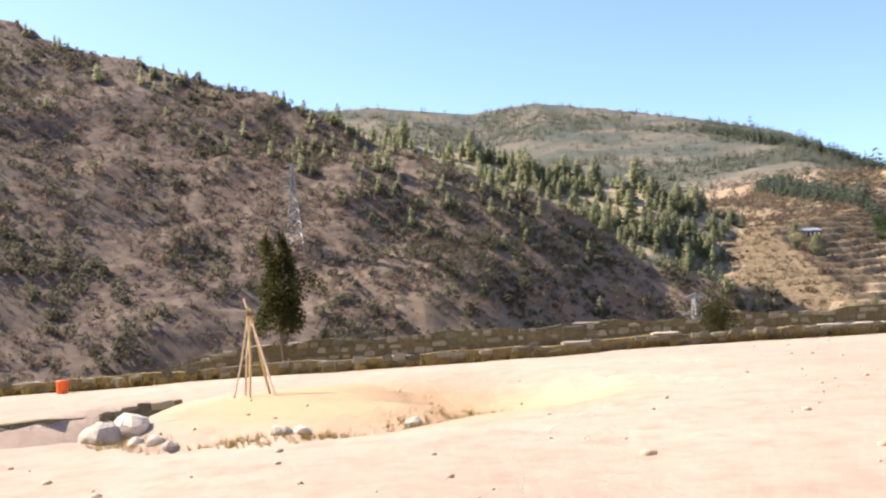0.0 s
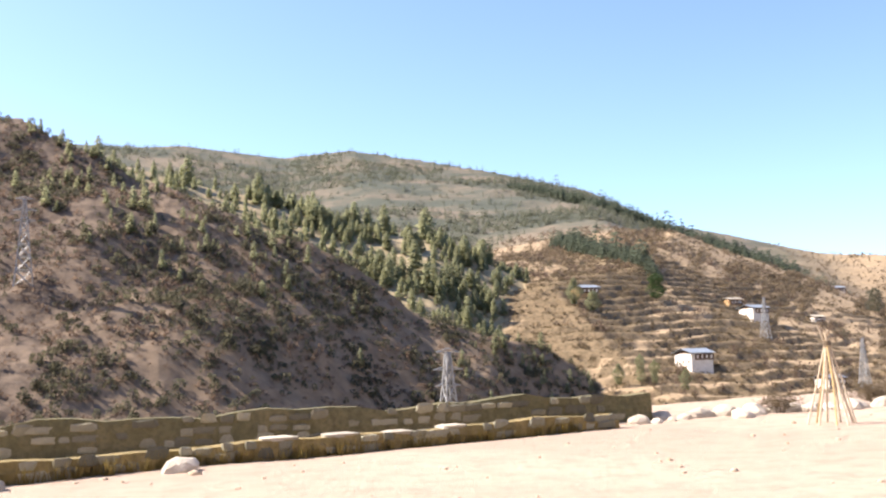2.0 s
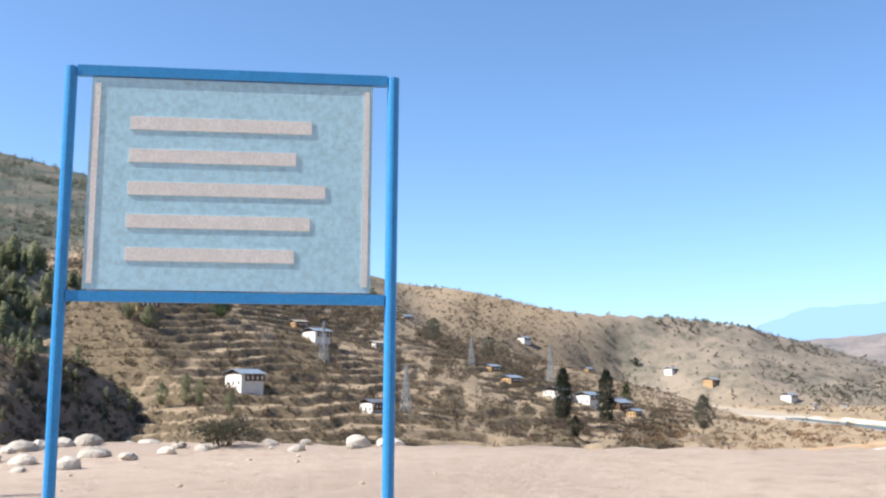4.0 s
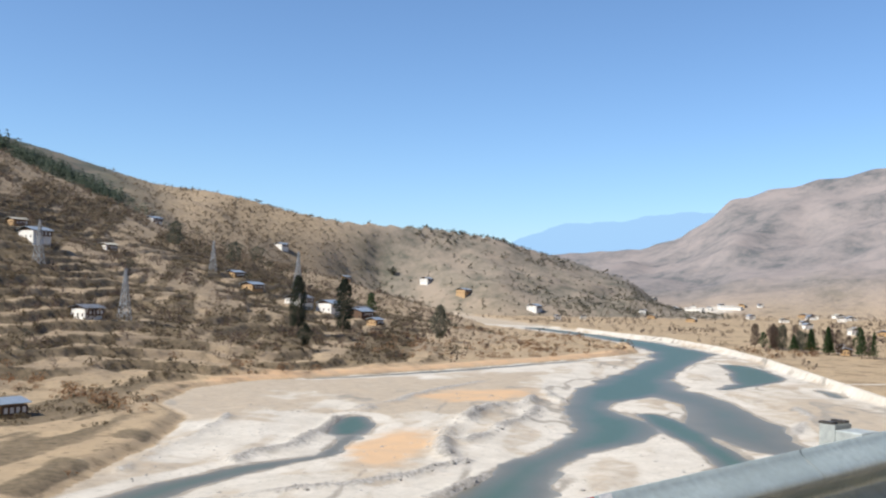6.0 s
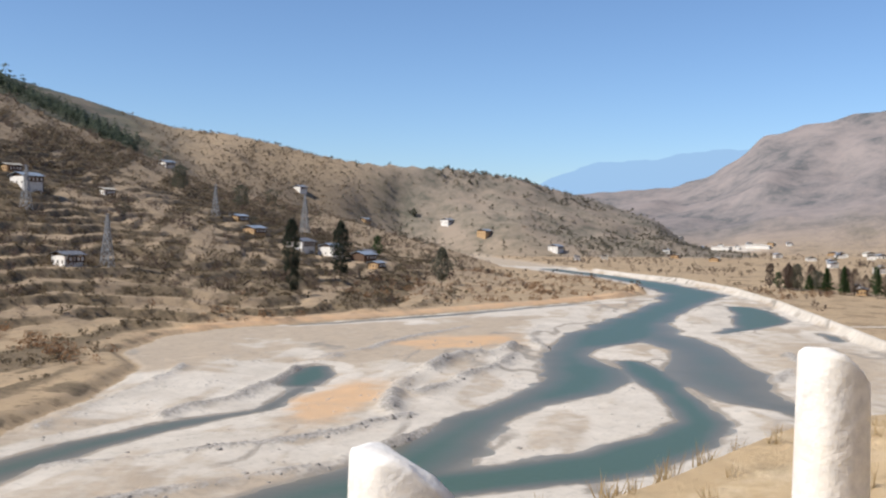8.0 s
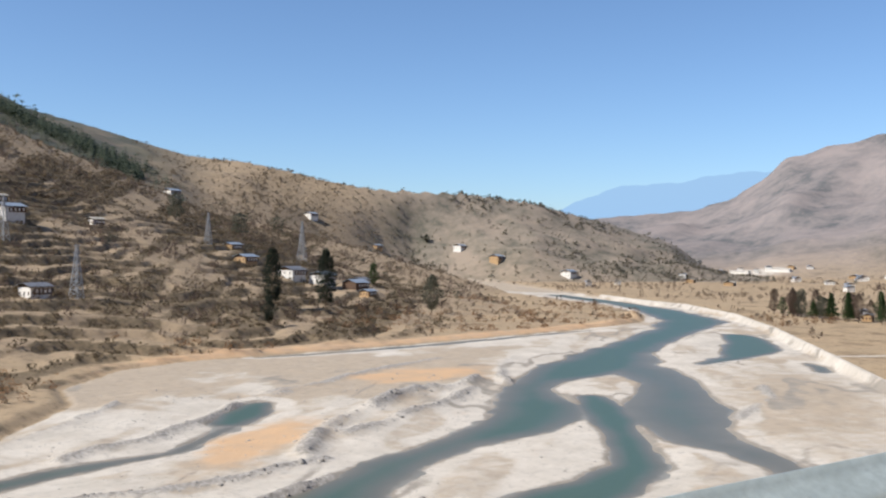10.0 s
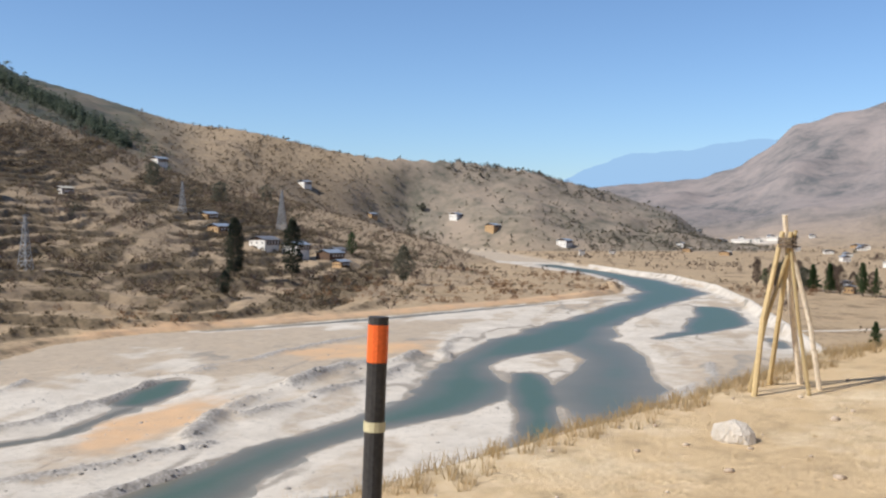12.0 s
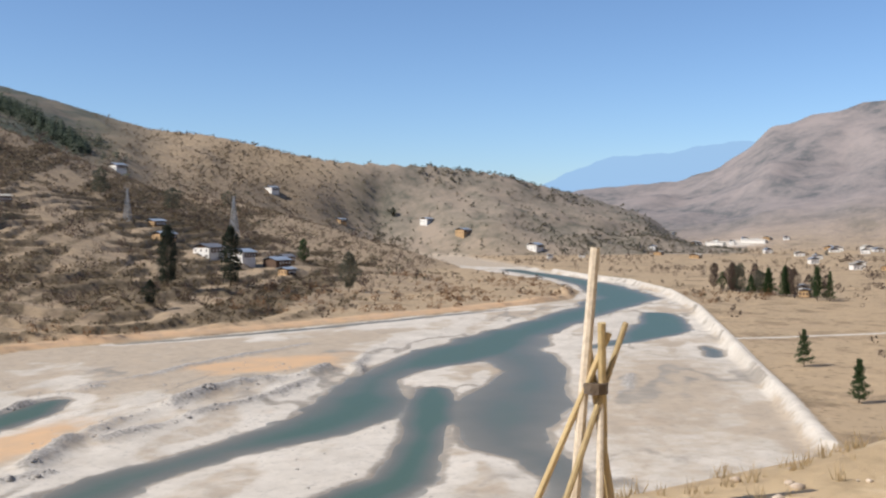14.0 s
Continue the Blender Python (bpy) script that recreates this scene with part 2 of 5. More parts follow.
CYP_L = leafage("cypress_leaves", (0.032, 0.042, 0.032), (0.068, 0.078, 0.052))
DUSTY_L = leafage("dusty_leaves", (0.10, 0.11, 0.08), (0.17, 0.165, 0.12))
CONIFER_L = leafage("conifer_needles", (0.040, 0.075, 0.032), (0.085, 0.125, 0.05))
DRY_L = leafage("dry_grass_blades", (0.46, 0.34, 0.18), (0.60, 0.46, 0.26))
RUSSET_L = leafage("russet_twigs", (0.22, 0.115, 0.06), (0.36, 0.23, 0.13))
YOUNG_L = leafage("young_cypress_leaves", (0.035, 0.042, 0.012), (0.085, 0.085, 0.03))


# ---- the lie of the land: heights from a plan of the valley ----
WATER = -31.2
ROAD_Y = (1.624, 28.828, -98.012, 72.1, -0.163)
ROAD_Z = (3.472, -18.724, 31.691, -18.59, 6.084, 0.018)


def road_line(x):
    """y and z of the driven line over x, straight on beyond the stretch."""
    x = np.asarray(x, float)
    u = np.clip(x, 0, 150) / 100
    over = x / 100 - u
    y = np.polyval(ROAD_Y, u) + over * np.polyval(np.polyder(ROAD_Y), u)
    z = np.polyval(ROAD_Z, u) + np.clip(over, -0.6, 0.6) * np.polyval(np.polyder(ROAD_Z), u)
    return y, z


LINE_X = np.arange(-240.0, 420.0, 0.5)
LINE_Y, LINE_Z = road_line(LINE_X)
LINE_S = np.concatenate(([0], np.cumsum(np.hypot(np.diff(LINE_X), np.diff(LINE_Y)))))
LINE_S -= np.interp(0, LINE_X, LINE_S)


def along(s, d, up=0.0):
    """The place s metres along the road, d metres to its left, up over the road; and the road's heading there."""
    x, y = np.interp(s, LINE_S, LINE_X), np.interp(s, LINE_S, LINE_Y)
    x2, y2 = np.interp(s + 0.5, LINE_S, LINE_X), np.interp(s + 0.5, LINE_S, LINE_Y)
    a = math.atan2(y2 - y, x2 - x)
    return x - math.sin(a) * d, y + math.cos(a) * d, np.interp(s, LINE_S, LINE_Z) + up, a


def road_frame(x, y):
    """s, d (left positive) and road height for arrays of places."""
    x, y = np.asarray(x, float).ravel(), np.asarray(y, float).ravel()
    k = np.zeros(len(x), int)
    for i in range(0, len(x), 4000):
        k[i:i + 4000] = np.argmin((x[i:i + 4000, None] - LINE_X) ** 2 + (y[i:i + 4000, None] - LINE_Y) ** 2, axis=1)
    k = np.clip(k, 1, len(LINE_X) - 2)
    tx, ty = LINE_X[k + 1] - LINE_X[k - 1], LINE_Y[k + 1] - LINE_Y[k - 1]
    n = np.hypot(tx, ty)
    qx, qy = x - LINE_X[k], y - LINE_Y[k]
    t = (qx * tx + qy * ty) / n
    return LINE_S[k] + t, (tx * qy - ty * qx) / n, np.interp(LINE_S[k] + t, LINE_S, LINE_Z)


def polyline(x, y, pts):
    """Distance to a polyline of (x, y, half width), the half width there, and the side (left positive)."""
    best, width, side = np.full(x.shape, 1e9), np.zeros(x.shape), np.zeros(x.shape)
    for (ax, ay, aw), (bx, by, bw) in zip(pts, pts[1:]):
        l2 = (bx - ax) ** 2 + (by - ay) ** 2
        u = np.clip(((x - ax) * (bx - ax) + (y - ay) * (by - ay)) / l2, 0, 1)
        d = np.hypot(x - ax - u * (bx - ax), y - ay - u * (by - ay))
        near = d < best
        best = np.where(near, d, best)
        width = np.where(near, aw + u * (bw - aw), width)
        side = np.where(near, np.sign((bx - ax) * (y - ay) - (by - ay) * (x - ax)), side)
    return best, width, side


def step(a, b, v):
    u = np.clip((v - a) / (b - a), 0, 1)
    return u * u * (3 - 2 * u)


def lattice(x, y, seed):
    """Smooth noise, -1 to 1, of unit wavelength."""
    xi, yi = np.floor(x), np.floor(y)
    u, v = x - xi, y - yi
    u, v = u * u * (3 - 2 * u), v * v * (3 - 2 * v)

    def h(a, b):
        q = np.sin(a * 127.1 + b * 311.7 + seed * 74.7) * 43758.5453
        return (q - np.floor(q)) * 2 - 1
    return (h(xi, yi) * (1 - u) + h(xi + 1, yi) * u) * (1 - v) + (h(xi, yi + 1) * (1 - u) + h(xi + 1, yi + 1) * u) * v


def fractal(x, y, size, seed, octaves=4):
    out, amp = 0, 0.5
    for o in range(octaves):
        c, s = math.cos(o * 0.9), math.sin(o * 0.9)
        out = out + amp * lattice((x * c - y * s) / size, (x * s + y * c) / size, seed + o)
        size, amp = size * 0.47, amp * 0.52
    return out


# water courses: x, y, half width; and how fast each deepens from its edge
MAIN = [(760, 560, 9), (690, 440, 10), (640, 375, 13), (575, 306, 17), (520, 279, 12), (463, 255, 10), (400, 228, 11), (360, 206, 16), (318, 193, 7), (303, 184, 6), (284, 165, 8.5),
        (271, 153, 9), (254, 145, 7.5), (233, 141, 4.6), (212, 134, 5), (196, 126, 6), (174, 115, 7), (140, 113, 5), (110, 116, 5), (40, 112, 7), (-120, 110, 9), (-500, 130, 9)]
MIDDLE = [(303, 163, 3.6), (291, 150, 4.4), (280, 139, 4.6), (261, 121, 4.2), (243, 106, 5), (228, 101, 6.5), (205, 98, 7), (180, 105, 6), (165, 110, 5)]
RIGHT = [(402, 228, 11), (369, 202, 12), (342, 165, 8), (324, 152, 8.5), (305, 139, 11.5), (283, 123, 9.5), (273, 112, 7.5), (270, 101, 4.6), (261, 88, 3.4), (245, 76, 2.6)]
BACKWATER = [(506, 241, 6), (472, 214, 10), (448, 201, 10), (418, 190, 4.5), (392, 187, 1.5)]
POOL = [(214, 189, 4.5), (223, 197, 5), (233, 207, 3)]
SIDE = [(60, 128, 7), (122, 147, 5), (150, 160, 4), (169, 166, 2.4), (190, 168, 1), (211, 184, 0.8)]
MARGIN = [(290, 294, 1), (312, 291, 1.8), (372, 291, 2.2), (430, 296, 1.4), (470, 298, 0.6)]
PUDDLE = [(402, 150, 2.2), (412, 156, 2.6), (420, 164, 1.2)]
COURSES = ((MAIN, 0.10), (MIDDLE, 0.22), (RIGHT, 0.045), (BACKWATER, 0.2), (POOL, 0.2), (SIDE, 0.16), (MARGIN, 0.2), (PUDDLE, 0.2))
# the left bank of the river bed, and the stone embankment on its right
BANK = [(-500, 170, 0), (40, 150, 0), (90, 140, 0), (120, 152, 0), (134, 165, 0), (148, 180, 0), (168, 196, 0), (181, 208, 0), (198, 230, 0), (206, 256, 0), (233, 282, 0), (262, 293, 0), (312, 295, 0), (372, 296, 0), (428, 300, 0),
        (500, 304, 0), (545, 318, 0), (590, 350, 0), (640, 410, 0), (690, 500, 0), (740, 600, 0), (900, 900, 0)]
DYKE = [(760, 520, 0), (706, 440, 0), (674, 376, 0), (607, 301, 0), (527, 234, 0), (455, 180, 0), (386, 129, 0), (345, 98, 0), (300, 66, 0)]
TRACK = [(428, 160, 0), (448, 150, 0), (481, 135, 0), (530, 118, 0), (600, 104, 0)]
TRENCH = [(-9, 11.6, 0.7), (-6.6, 12.2, 0.8), (-5.0, 12.8, 0.85), (-4.5, 14.2, 0.65), (-4.1, 15.7, 0.5)]
# stony ridges on the bars: line, half width, height
RIDGES = (([(205, 149, 0), (213, 157, 0), (228, 170, 0), (249, 184, 0), (272, 193, 0), (292, 196, 0), (304, 204, 0)], 2.4, 1.7),
          ([(222, 158, 0), (234, 163, 0), (248, 171, 0), (270, 180, 0), (292, 192, 0)], 1.8, 0.9),
          ([(100, 124, 0), (117, 129, 0), (128, 126, 0), (139, 127, 0), (151, 125, 0), (166, 125, 0), (186, 129, 0), (199, 132, 0)], 1.7, 1.1),
          ([(132, 153, 0), (142, 149, 0), (152, 146, 0), (169, 142, 0), (188, 141, 0), (206, 145, 0)], 1.6, 0.8),
          ([(150, 176, 0), (165, 190, 0), (189, 208, 0), (205, 222, 0)], 1.6, 0.9),
          ([(172, 172, 0), (192, 180, 0), (208, 192, 0), (226, 208, 0), (246, 214, 0)], 1.7, 0.9),
          ([(236, 214, 0), (262, 222, 0), (290, 236, 0), (330, 246, 0)], 1.8, 0.7),
          ([(306, 190, 0), (314, 204, 0), (328, 220, 0), (352, 236, 0)], 1.8, 0.9),
          ([(300, 120, 0), (330, 128, 0), (352, 142, 0)], 1.6, 0.5))
# the edge of the road's bench, by metres along the road
EDGE_S = [-240, -20, 5, 15, 25, 33, 44, 48, 52, 58, 63, 84, 88, 92, 104, 122, 127, 131, 135, 142, 145, 149, 160, 420]
EDGE_D = [26, 26, 26, 22.5, 19, 18.8, 19.8, 17.5, 11, 5.8, 3.1, 3.3, 4.1, 3.2, 2.4, 2.6, 3.4, 4.9, 6.0, 6.0, 5.0, 3.5, 3.3, 3]
# skylines: bearing from +x, rise of the crest, distance of the crest, distance of the foot
VIEW = (70.0, 12.0)
CREST_A = [-20, 20, 30, 31.3, 32.8, 36, 38.8, 40.7, 43.9, 49.1, 51.6, 54.1, 56.6, 59.6, 62.5, 64.5, 68, 72, 77, 81, 85, 89, 94.5, 110, 180]
CREST_E = [-.03, -.03, -.02, -.008, .011, .029, .0415, .0505, .0585, .0625, .069, .079, .087, .091, .105, .115, .130, .166, .188, .202, .213, .205, .215, .21, .2]
CREST_R = [1500, 1500, 1500, 1500, 1500, 1480, 1450, 1420, 1400, 1350, 1350, 1360, 1380, 1420, 1450, 1480, 1530, 1650, 1800, 1950, 2000, 2000, 2000, 2000, 2000]
# the near spur, from a place by the road's start
SPUR_A = [60, 66, 68, 70.6, 74.3, 78.8, 83.4, 87.5, 91.3, 95.8, 100.8, 105.4, 108.9, 112.5, 125, 145, 180]
SPUR_E = [-.09, -.055, -.035, -.008, .02, .05, .105, .138, .172, .2, .228, .246, .262, .285, .33, .36, .36]
SPUR_F = [430, 400, 370, 335, 290, 265, 230, 210, 200, 195, 195, 195, 195, 195, 195, 195, 195]
# the pine spur behind it
PINE_A = [55, 64, 69, 70.5, 72, 78, 81.5, 88, 95, 110]
PINE_E = [-.12, -.06, .02, .05, .068, .118, .13, .163, .195, .2]
# the mountain beyond the plain
FAR_A = [-60, -30, -10, 5, 15, 20.9, 24.7, 27.2, 28.4, 29.8, 32, 34, 37, 42, 60]
FAR_E = [.24, .22, .19, .16, .132, .1165, .103, .092, .073, .056, .0425, .0395, .035, .02, 0]


def hillside(x, y):
    """The even slope under the terraces, steeper towards its west end."""
    u, v = (x - 289) / 100, (y - 400) / 100
    uc = np.clip(u, -1.2, 2.8)
    vc = np.minimum(v, np.interp(u, [-1.2, -0.5, 0.6], [0.85, 1.5, 3.3]))
    return -8.2 - 10 * uc + 24.9 * vc - 8.3 * uc * vc + 4.1 * vc * vc + uc * uc + 15 * (v - vc) + np.where(u < uc, 22, -12) * (u - uc)


def land(x, y):
    """Height and the kinds of ground at arrays of places."""
    x, y = np.asarray(x, float), np.asarray(y, float)
    shape = x.shape
    x, y = x.ravel(), y.ravel()
    # river bed
    wet, depth = np.full(x.shape, 1e9), np.zeros(x.shape)
    ripple, wander = 1 + 0.16 * lattice(x / 13, y / 13, 5), 0.9 * fractal(x, y, 9, 7, 3)
    for course, deepens in COURSES:
        d, w, _ = polyline(x, y, course)
        own = d - w * ripple + wander
        wet = np.minimum(wet, own)
        depth = np.maximum(depth, np.clip(-own, 0, 9) * deepens)
    rolling = 0.32 * fractal(x, y, 14, 3)
    bed = np.where(wet < 0, WATER - 0.12 - depth + 0.5 * rolling, WATER + 0.05 + np.minimum(wet * 0.045, 0.75) + rolling)
    berm, lift = np.zeros(x.shape), np.zeros(x.shape)
    broken, knobs = step(-0.25, 0.15, fractal(x, y, 17, 33, 2)), 1 + 0.7 * fractal(x, y, 5, 31, 3)
    for line, wide, tall in RIDGES:
        d, _, side = polyline(x, y, line)
        off = d * side + 3.0 * fractal(x, y, 22, 35, 2)
        crest = np.exp(-(np.abs(off) / wide) ** 2) * (0.35 + 0.65 * broken)
        berm, lift = np.maximum(berm, crest), np.maximum(lift, crest * tall * knobs)
    bed = bed + lift * step(-1.5, 0.5, wet)
    # land left of the bank and right of the embankment
    d, _, side = polyline(x, y, BANK)
    left = d * side + 2.0 * fractal(x, y, 18, 11, 3)
    dd, _, dside = polyline(x, y, DYKE)
    r = np.hypot(x - VIEW[0], y - VIEW[1])
    a = np.degrees(np.arctan2(y - VIEW[1], x - VIEW[0]))
    a = np.where(a < -90, a + 360, a)
    rough = fractal(x, y, 60, 21, 5)
    # terraced slope
    slope = hillside(x, y) + 4 * fractal(x, y, 120, 41, 3)
    edge_r = np.interp(a, [36, 39.7, 42.3, 47.1, 49.7, 51.6, 53], [900, 1000, 1100, 1200, 1250, 1300, 5000])
    slope = slope - 0.2 * np.maximum(r - np.minimum(edge_r, np.interp(a, CREST_A, CREST_R) - 250), 0) - 0.45 * np.clip(135 - x, 0, 400) * step(520, 400, y)
    tread = 3.9
    q = (slope + 7.5 * fractal(x, y, 80, 47, 5) + 1.2 * fractal(x, y, 24, 49, 3)) / tread
    keep = step(-0.25, 0.15, fractal(x, y, 52, 48, 4) + 0.24) * step(245, 300, y)
    riser = step(0.60, 0.70, q - np.floor(q)) * keep
    terraces = slope + (np.floor(q) + step(0.70, 1.0, q - np.floor(q)) - q) * tread * 0.9 * keep
    fade = step(900, 620, r)
    slope = slope + (terraces - slope) * fade
    field = -29.3 + 0.5 * fractal(x, y, 40, 51, 3) + np.clip(left - 6, 0, 60) * 0.012
    hill = np.maximum(slope, field)
    land_left = WATER + 0.4 + step(0, 5, left) * (np.clip(hill, WATER + 0.8, WATER + 2.4 + np.maximum(left, 0) * 0.34) - WATER - 0.4)
    plain = -29.2 + 0.5 * fractal(x, y, 60, 57, 3) + np.clip(r - 900, 0, 4000) * 0.004
    z = np.where(left > 0, land_left, bed)
    # embankment: a stone bank with a level top, then fields
    dyke_on = step(316, 330, x + y * 0.3) * step(900, 600, x)
    beyond = (dside > 0) & (x > 300)
    z = np.where(beyond, plain, z)
    top = WATER + 3.1
    bank = np.clip(top - np.maximum(dd - 1.0, 0) * 1.6, -60, top)
    z = np.where(dyke_on > 0.5, np.maximum(z, bank), z)
    # long ridges
    ce, cr = np.interp(a, CREST_A, CREST_E), np.interp(a, CREST_A, CREST_R)
    zc = 3.4 + ce * cr
    r0 = np.interp(a, [30, 40, 47, 52, 60], [1250, 1150, 1270, 1150, 900])
    x0, y0 = VIEW[0] + r0 * np.cos(np.radians(a)), VIEW[1] + r0 * np.sin(np.radians(a))
    w0 = step(36, 56, a)
    z0 = -30 * (1 - w0) + hillside(x0, y0) * w0
    u = np.clip((r - r0) / (cr - r0), 0, 1)
    ridge = z0 + (zc - z0) * u ** 1.1 - 0.35 * np.maximum(r - cr, 0) + (16 + 34 * step(54, 46, a)) * u * (1 - u) * 2 * (fractal(x, y, 170, 61, 4) - 0.8 * np.abs(fractal(x, y, 130, 64, 3)) * step(54, 46, a)) + 5 * fractal(x, y, 40, 62, 3) * np.minimum(u * 2, 1) * step(1.05, 0.8, u) - np.maximum(r0 - r, 0) * 0.3
    z = np.maximum(z, ridge)
    # the near spurs
    ox, oy = 7.0, 4.0
    ra, aa = np.hypot(x - ox, y - oy), np.degrees(np.arctan2(y - oy, x - ox))
    aa = np.where(aa < -90, aa + 360, aa)
    se, sf = np.interp(aa, SPUR_A, SPUR_E), np.interp(aa, SPUR_A, SPUR_F)
    m = np.interp(aa, [66, 75, 90], [0.45, 0.52, 0.6])
    sr = (31.5 + m * sf) / (m - se)
    gully = 1 + 0.10 * fractal(x, y, 55, 71, 3)
    spur = np.where(ra < sr, -30 + m * (ra - sf) * gully, 1.6 + se * sr - 0.25 * (ra - sr)) + 5.0 * fractal(x, y, 30, 72, 5) * step(0, 30, ra - sf)
    spur = np.where(aa < 62, -100, spur)
    pe = np.interp(aa, PINE_A, PINE_E)
    pr = 540.0
    pine = np.where(ra < pr, 1.6 + pe * pr - 0.42 * (pr - ra), 1.6 + pe * pr - 0.12 * (ra - pr)) + 3 * fractal(x, y, 40, 75, 3)
    pine = np.where((aa < 57) | (ra > 900), -100, pine)
    z = np.maximum(z, np.maximum(spur, pine))
    # the far mountain
    fe = np.interp(a, FAR_A, FAR_E)
    fr = 2500.0
    u = np.clip((r - 1500) / (fr - 1500), 0, 1)
    far = -26 + (3.4 + fe * fr + 26) * u ** 1.15 - 0.3 * np.maximum(r - fr, 0) + 150 * u * (1 - u) * fractal(x, y, 300, 81, 5) - 230 * u * (1 - u) * np.abs(fractal(x, y, 330, 85, 4))
    z = np.where((a < 55) & (r > 1500), np.maximum(z, far), z)
    # the bench of the road, and the slope below it
    kind_lot = np.zeros(x.shape)
    near = (x > -235) & (x < 415) & (y < 140) & (y > -260)
    s, d, rz = road_frame(x[near], y[near])
    xn, yn = x[near], y[near]
    e = np.interp(s, EDGE_S, EDGE_D)
    bench = rz + 0.05 * fractal(xn, yn, 2.2, 91, 3) * step(1.6, 3.0, d)
    # a trough beside the planted mound, with a raised rim
    mound = ((xn + 1.6) / 2.3) ** 2 + ((yn - 13.2) / 2.7) ** 2
    td, tw, _ = polyline(xn, yn, TRENCH)
    hollow = 0.5 * step(tw + 0.25, tw - 0.3, td) + 0.45 * step(1.25, 0.3, np.hypot((xn - 0.9) / 1.6, (yn - 14.4) / 2.6))
    bench = bench - hollow + 0.1 * step(1.1, 0.85, mound) - 0.2 * step(1.45, 1.2, mound) * step(1.0, 1.2, mound)
    fall = np.where(d > e, bench - (d - e) * 0.78 - 1.2 * step(0, 14, d - e) * (0.5 + fractal(xn, yn, 9, 93, 3)), bench)
    fall = np.where(d < -5, rz + np.minimum((-d - 5) * 0.7, 60) + 1.5 * fractal(xn, yn, 9, 95, 3) * step(5, 9, -d), fall)
    zn = z[near]
    zn = np.where(d > e, np.maximum(fall, np.minimum(zn, -20)), fall)
    z[near] = zn
    kind_lot[near] = step(e + 1.5, e - 0.8, d)
    z = np.where(~near & (y < 0) & (a < 0), np.maximum(z, 20 + 0.12 * r), z)
    # kinds of ground
    gravel = np.where(beyond, 0, step(1.5, -1.5, left)) * (1 - step(0, 1, kind_lot))
    gravel = np.where(near & (np.interp(x, LINE_X, LINE_Y) + 62 > y), 0, gravel)
    tan = step(-0.05, 0.3, fractal(x, y, 42, 101, 4) - 0.06 + step(16, 40, wet) * 0.35)
    flow_u, flow_v = (x * 0.8 + y * 0.6) / 4.5, (y * 0.8 - x * 0.6)
    streak = step(-0.05, 0.3, fractal(flow_u, flow_v, 9, 105, 4) + step(4, 25, wet) * 0.12)
    tan = np.maximum(tan, np.exp(-(((x - 335) * 0.82 + (y - 122) * 0.57) / 85) ** 2 - ((-(x - 335) * 0.57 + (y - 122) * 0.82) / 24) ** 2))
    gravel = np.maximum(gravel * (1 - 0.85 * tan) * (1 - 0.55 * streak), gravel * step(0.6, 1.8, wet) * step(8, 4, wet) * step(-0.35, 0.1, fractal(x, y, 20, 103, 3))) * step(1000, 880, r)
    gravel = np.maximum(gravel, 0.9 * np.exp(-(((x - 1425) * 0.6 - (y - 745) * 0.8) / 50) ** 2 - (((x - 1425) * 0.8 + (y - 745) * 0.6) / 35) ** 2))
    gravel = np.maximum(gravel, np.where(dyke_on > 0.5, step(2.1, 1.5, dd), 0))
    td, _, _ = polyline(x, y, TRACK)
    gravel = np.maximum(gravel, 0.85 * step(2.4, 1.4, td))
    ochre = np.maximum(np.exp(-((x - 297) / 22) ** 2 - ((y - 221) / 11) ** 2), np.exp(-(((x - 206) * 0.8 + (y - 166) * 0.6) / 22) ** 2 - ((-(x - 206) * 0.6 + (y - 166) * 0.8) / 7) ** 2))
    ochre = np.maximum(ochre * 1.9 * (0.8 + 0.8 * fractal(x, y, 22, 131, 4)), 0.8 * step(14, 4, left) * step(0, 2, left) * step(200, 280, x) * step(620, 480, x))
    shrub = np.where((spur > z - 1.0) & (ra < sr + 60) & (aa > 62), np.interp(x, [-45, 35], [1.0, 0.62]), 0.0)
    wood = np.where((pine > z - 1.0) & (aa > 57) & (ra > 300), 1.0, 0.0)
    haze = step(700, 1050, r) * (ridge > z - 3) * step(57, 64, a)
    # range mask for the haze tint painted on the far mountain
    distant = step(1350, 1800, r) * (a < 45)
    c_hill = step(950, 1300, r) * step(52, 46, a) * (ridge > z - 3)
    cu, cv = x * 0.84 + y * 0.54, y * 0.84 - x * 0.54
    spread = 1 + np.clip(r - 400, 0, 900) / 500
    bands = fractal(cu / 5 / spread, cv / spread, 11, 111, 3) + 0.3 * fractal(x, y, 90, 113, 2)
    thicket = np.maximum(0.85 * step(-0.06, 0.14, bands), 0.9 * riser * fade * step(-0.5, -0.1, fractal(x, y, 30, 115, 2)))
    plot = np.hypot((x - 262) / 16, (y - 337) / 6.0)
    thicket = np.where((plot > 1) & (plot < 1.5), 0, np.where(plot < 0.9, 0.9, thicket))
    thicket = thicket * step(6, 16, left) * (z > -29.6) * (a < 98) * (0.5 + 0.5 * step(1000, 700, r)) * step(48, 53, a + 6 * (r < 800)) * (~beyond) * (shrub < 0.05) * (wood < 0.1) * (1 - haze) * (1 - c_hill) * (1 - distant) * (kind_lot < 0.1) * (y > 180)
    thicket = np.maximum(thicket, 0.85 * step(1, 3, left) * step(11, 7, left) * step(-0.15, 0.1, fractal(x, y, 26, 117, 3)) * step(340, 280, x) * (y > 140) * (kind_lot < 0.1) * (~beyond))
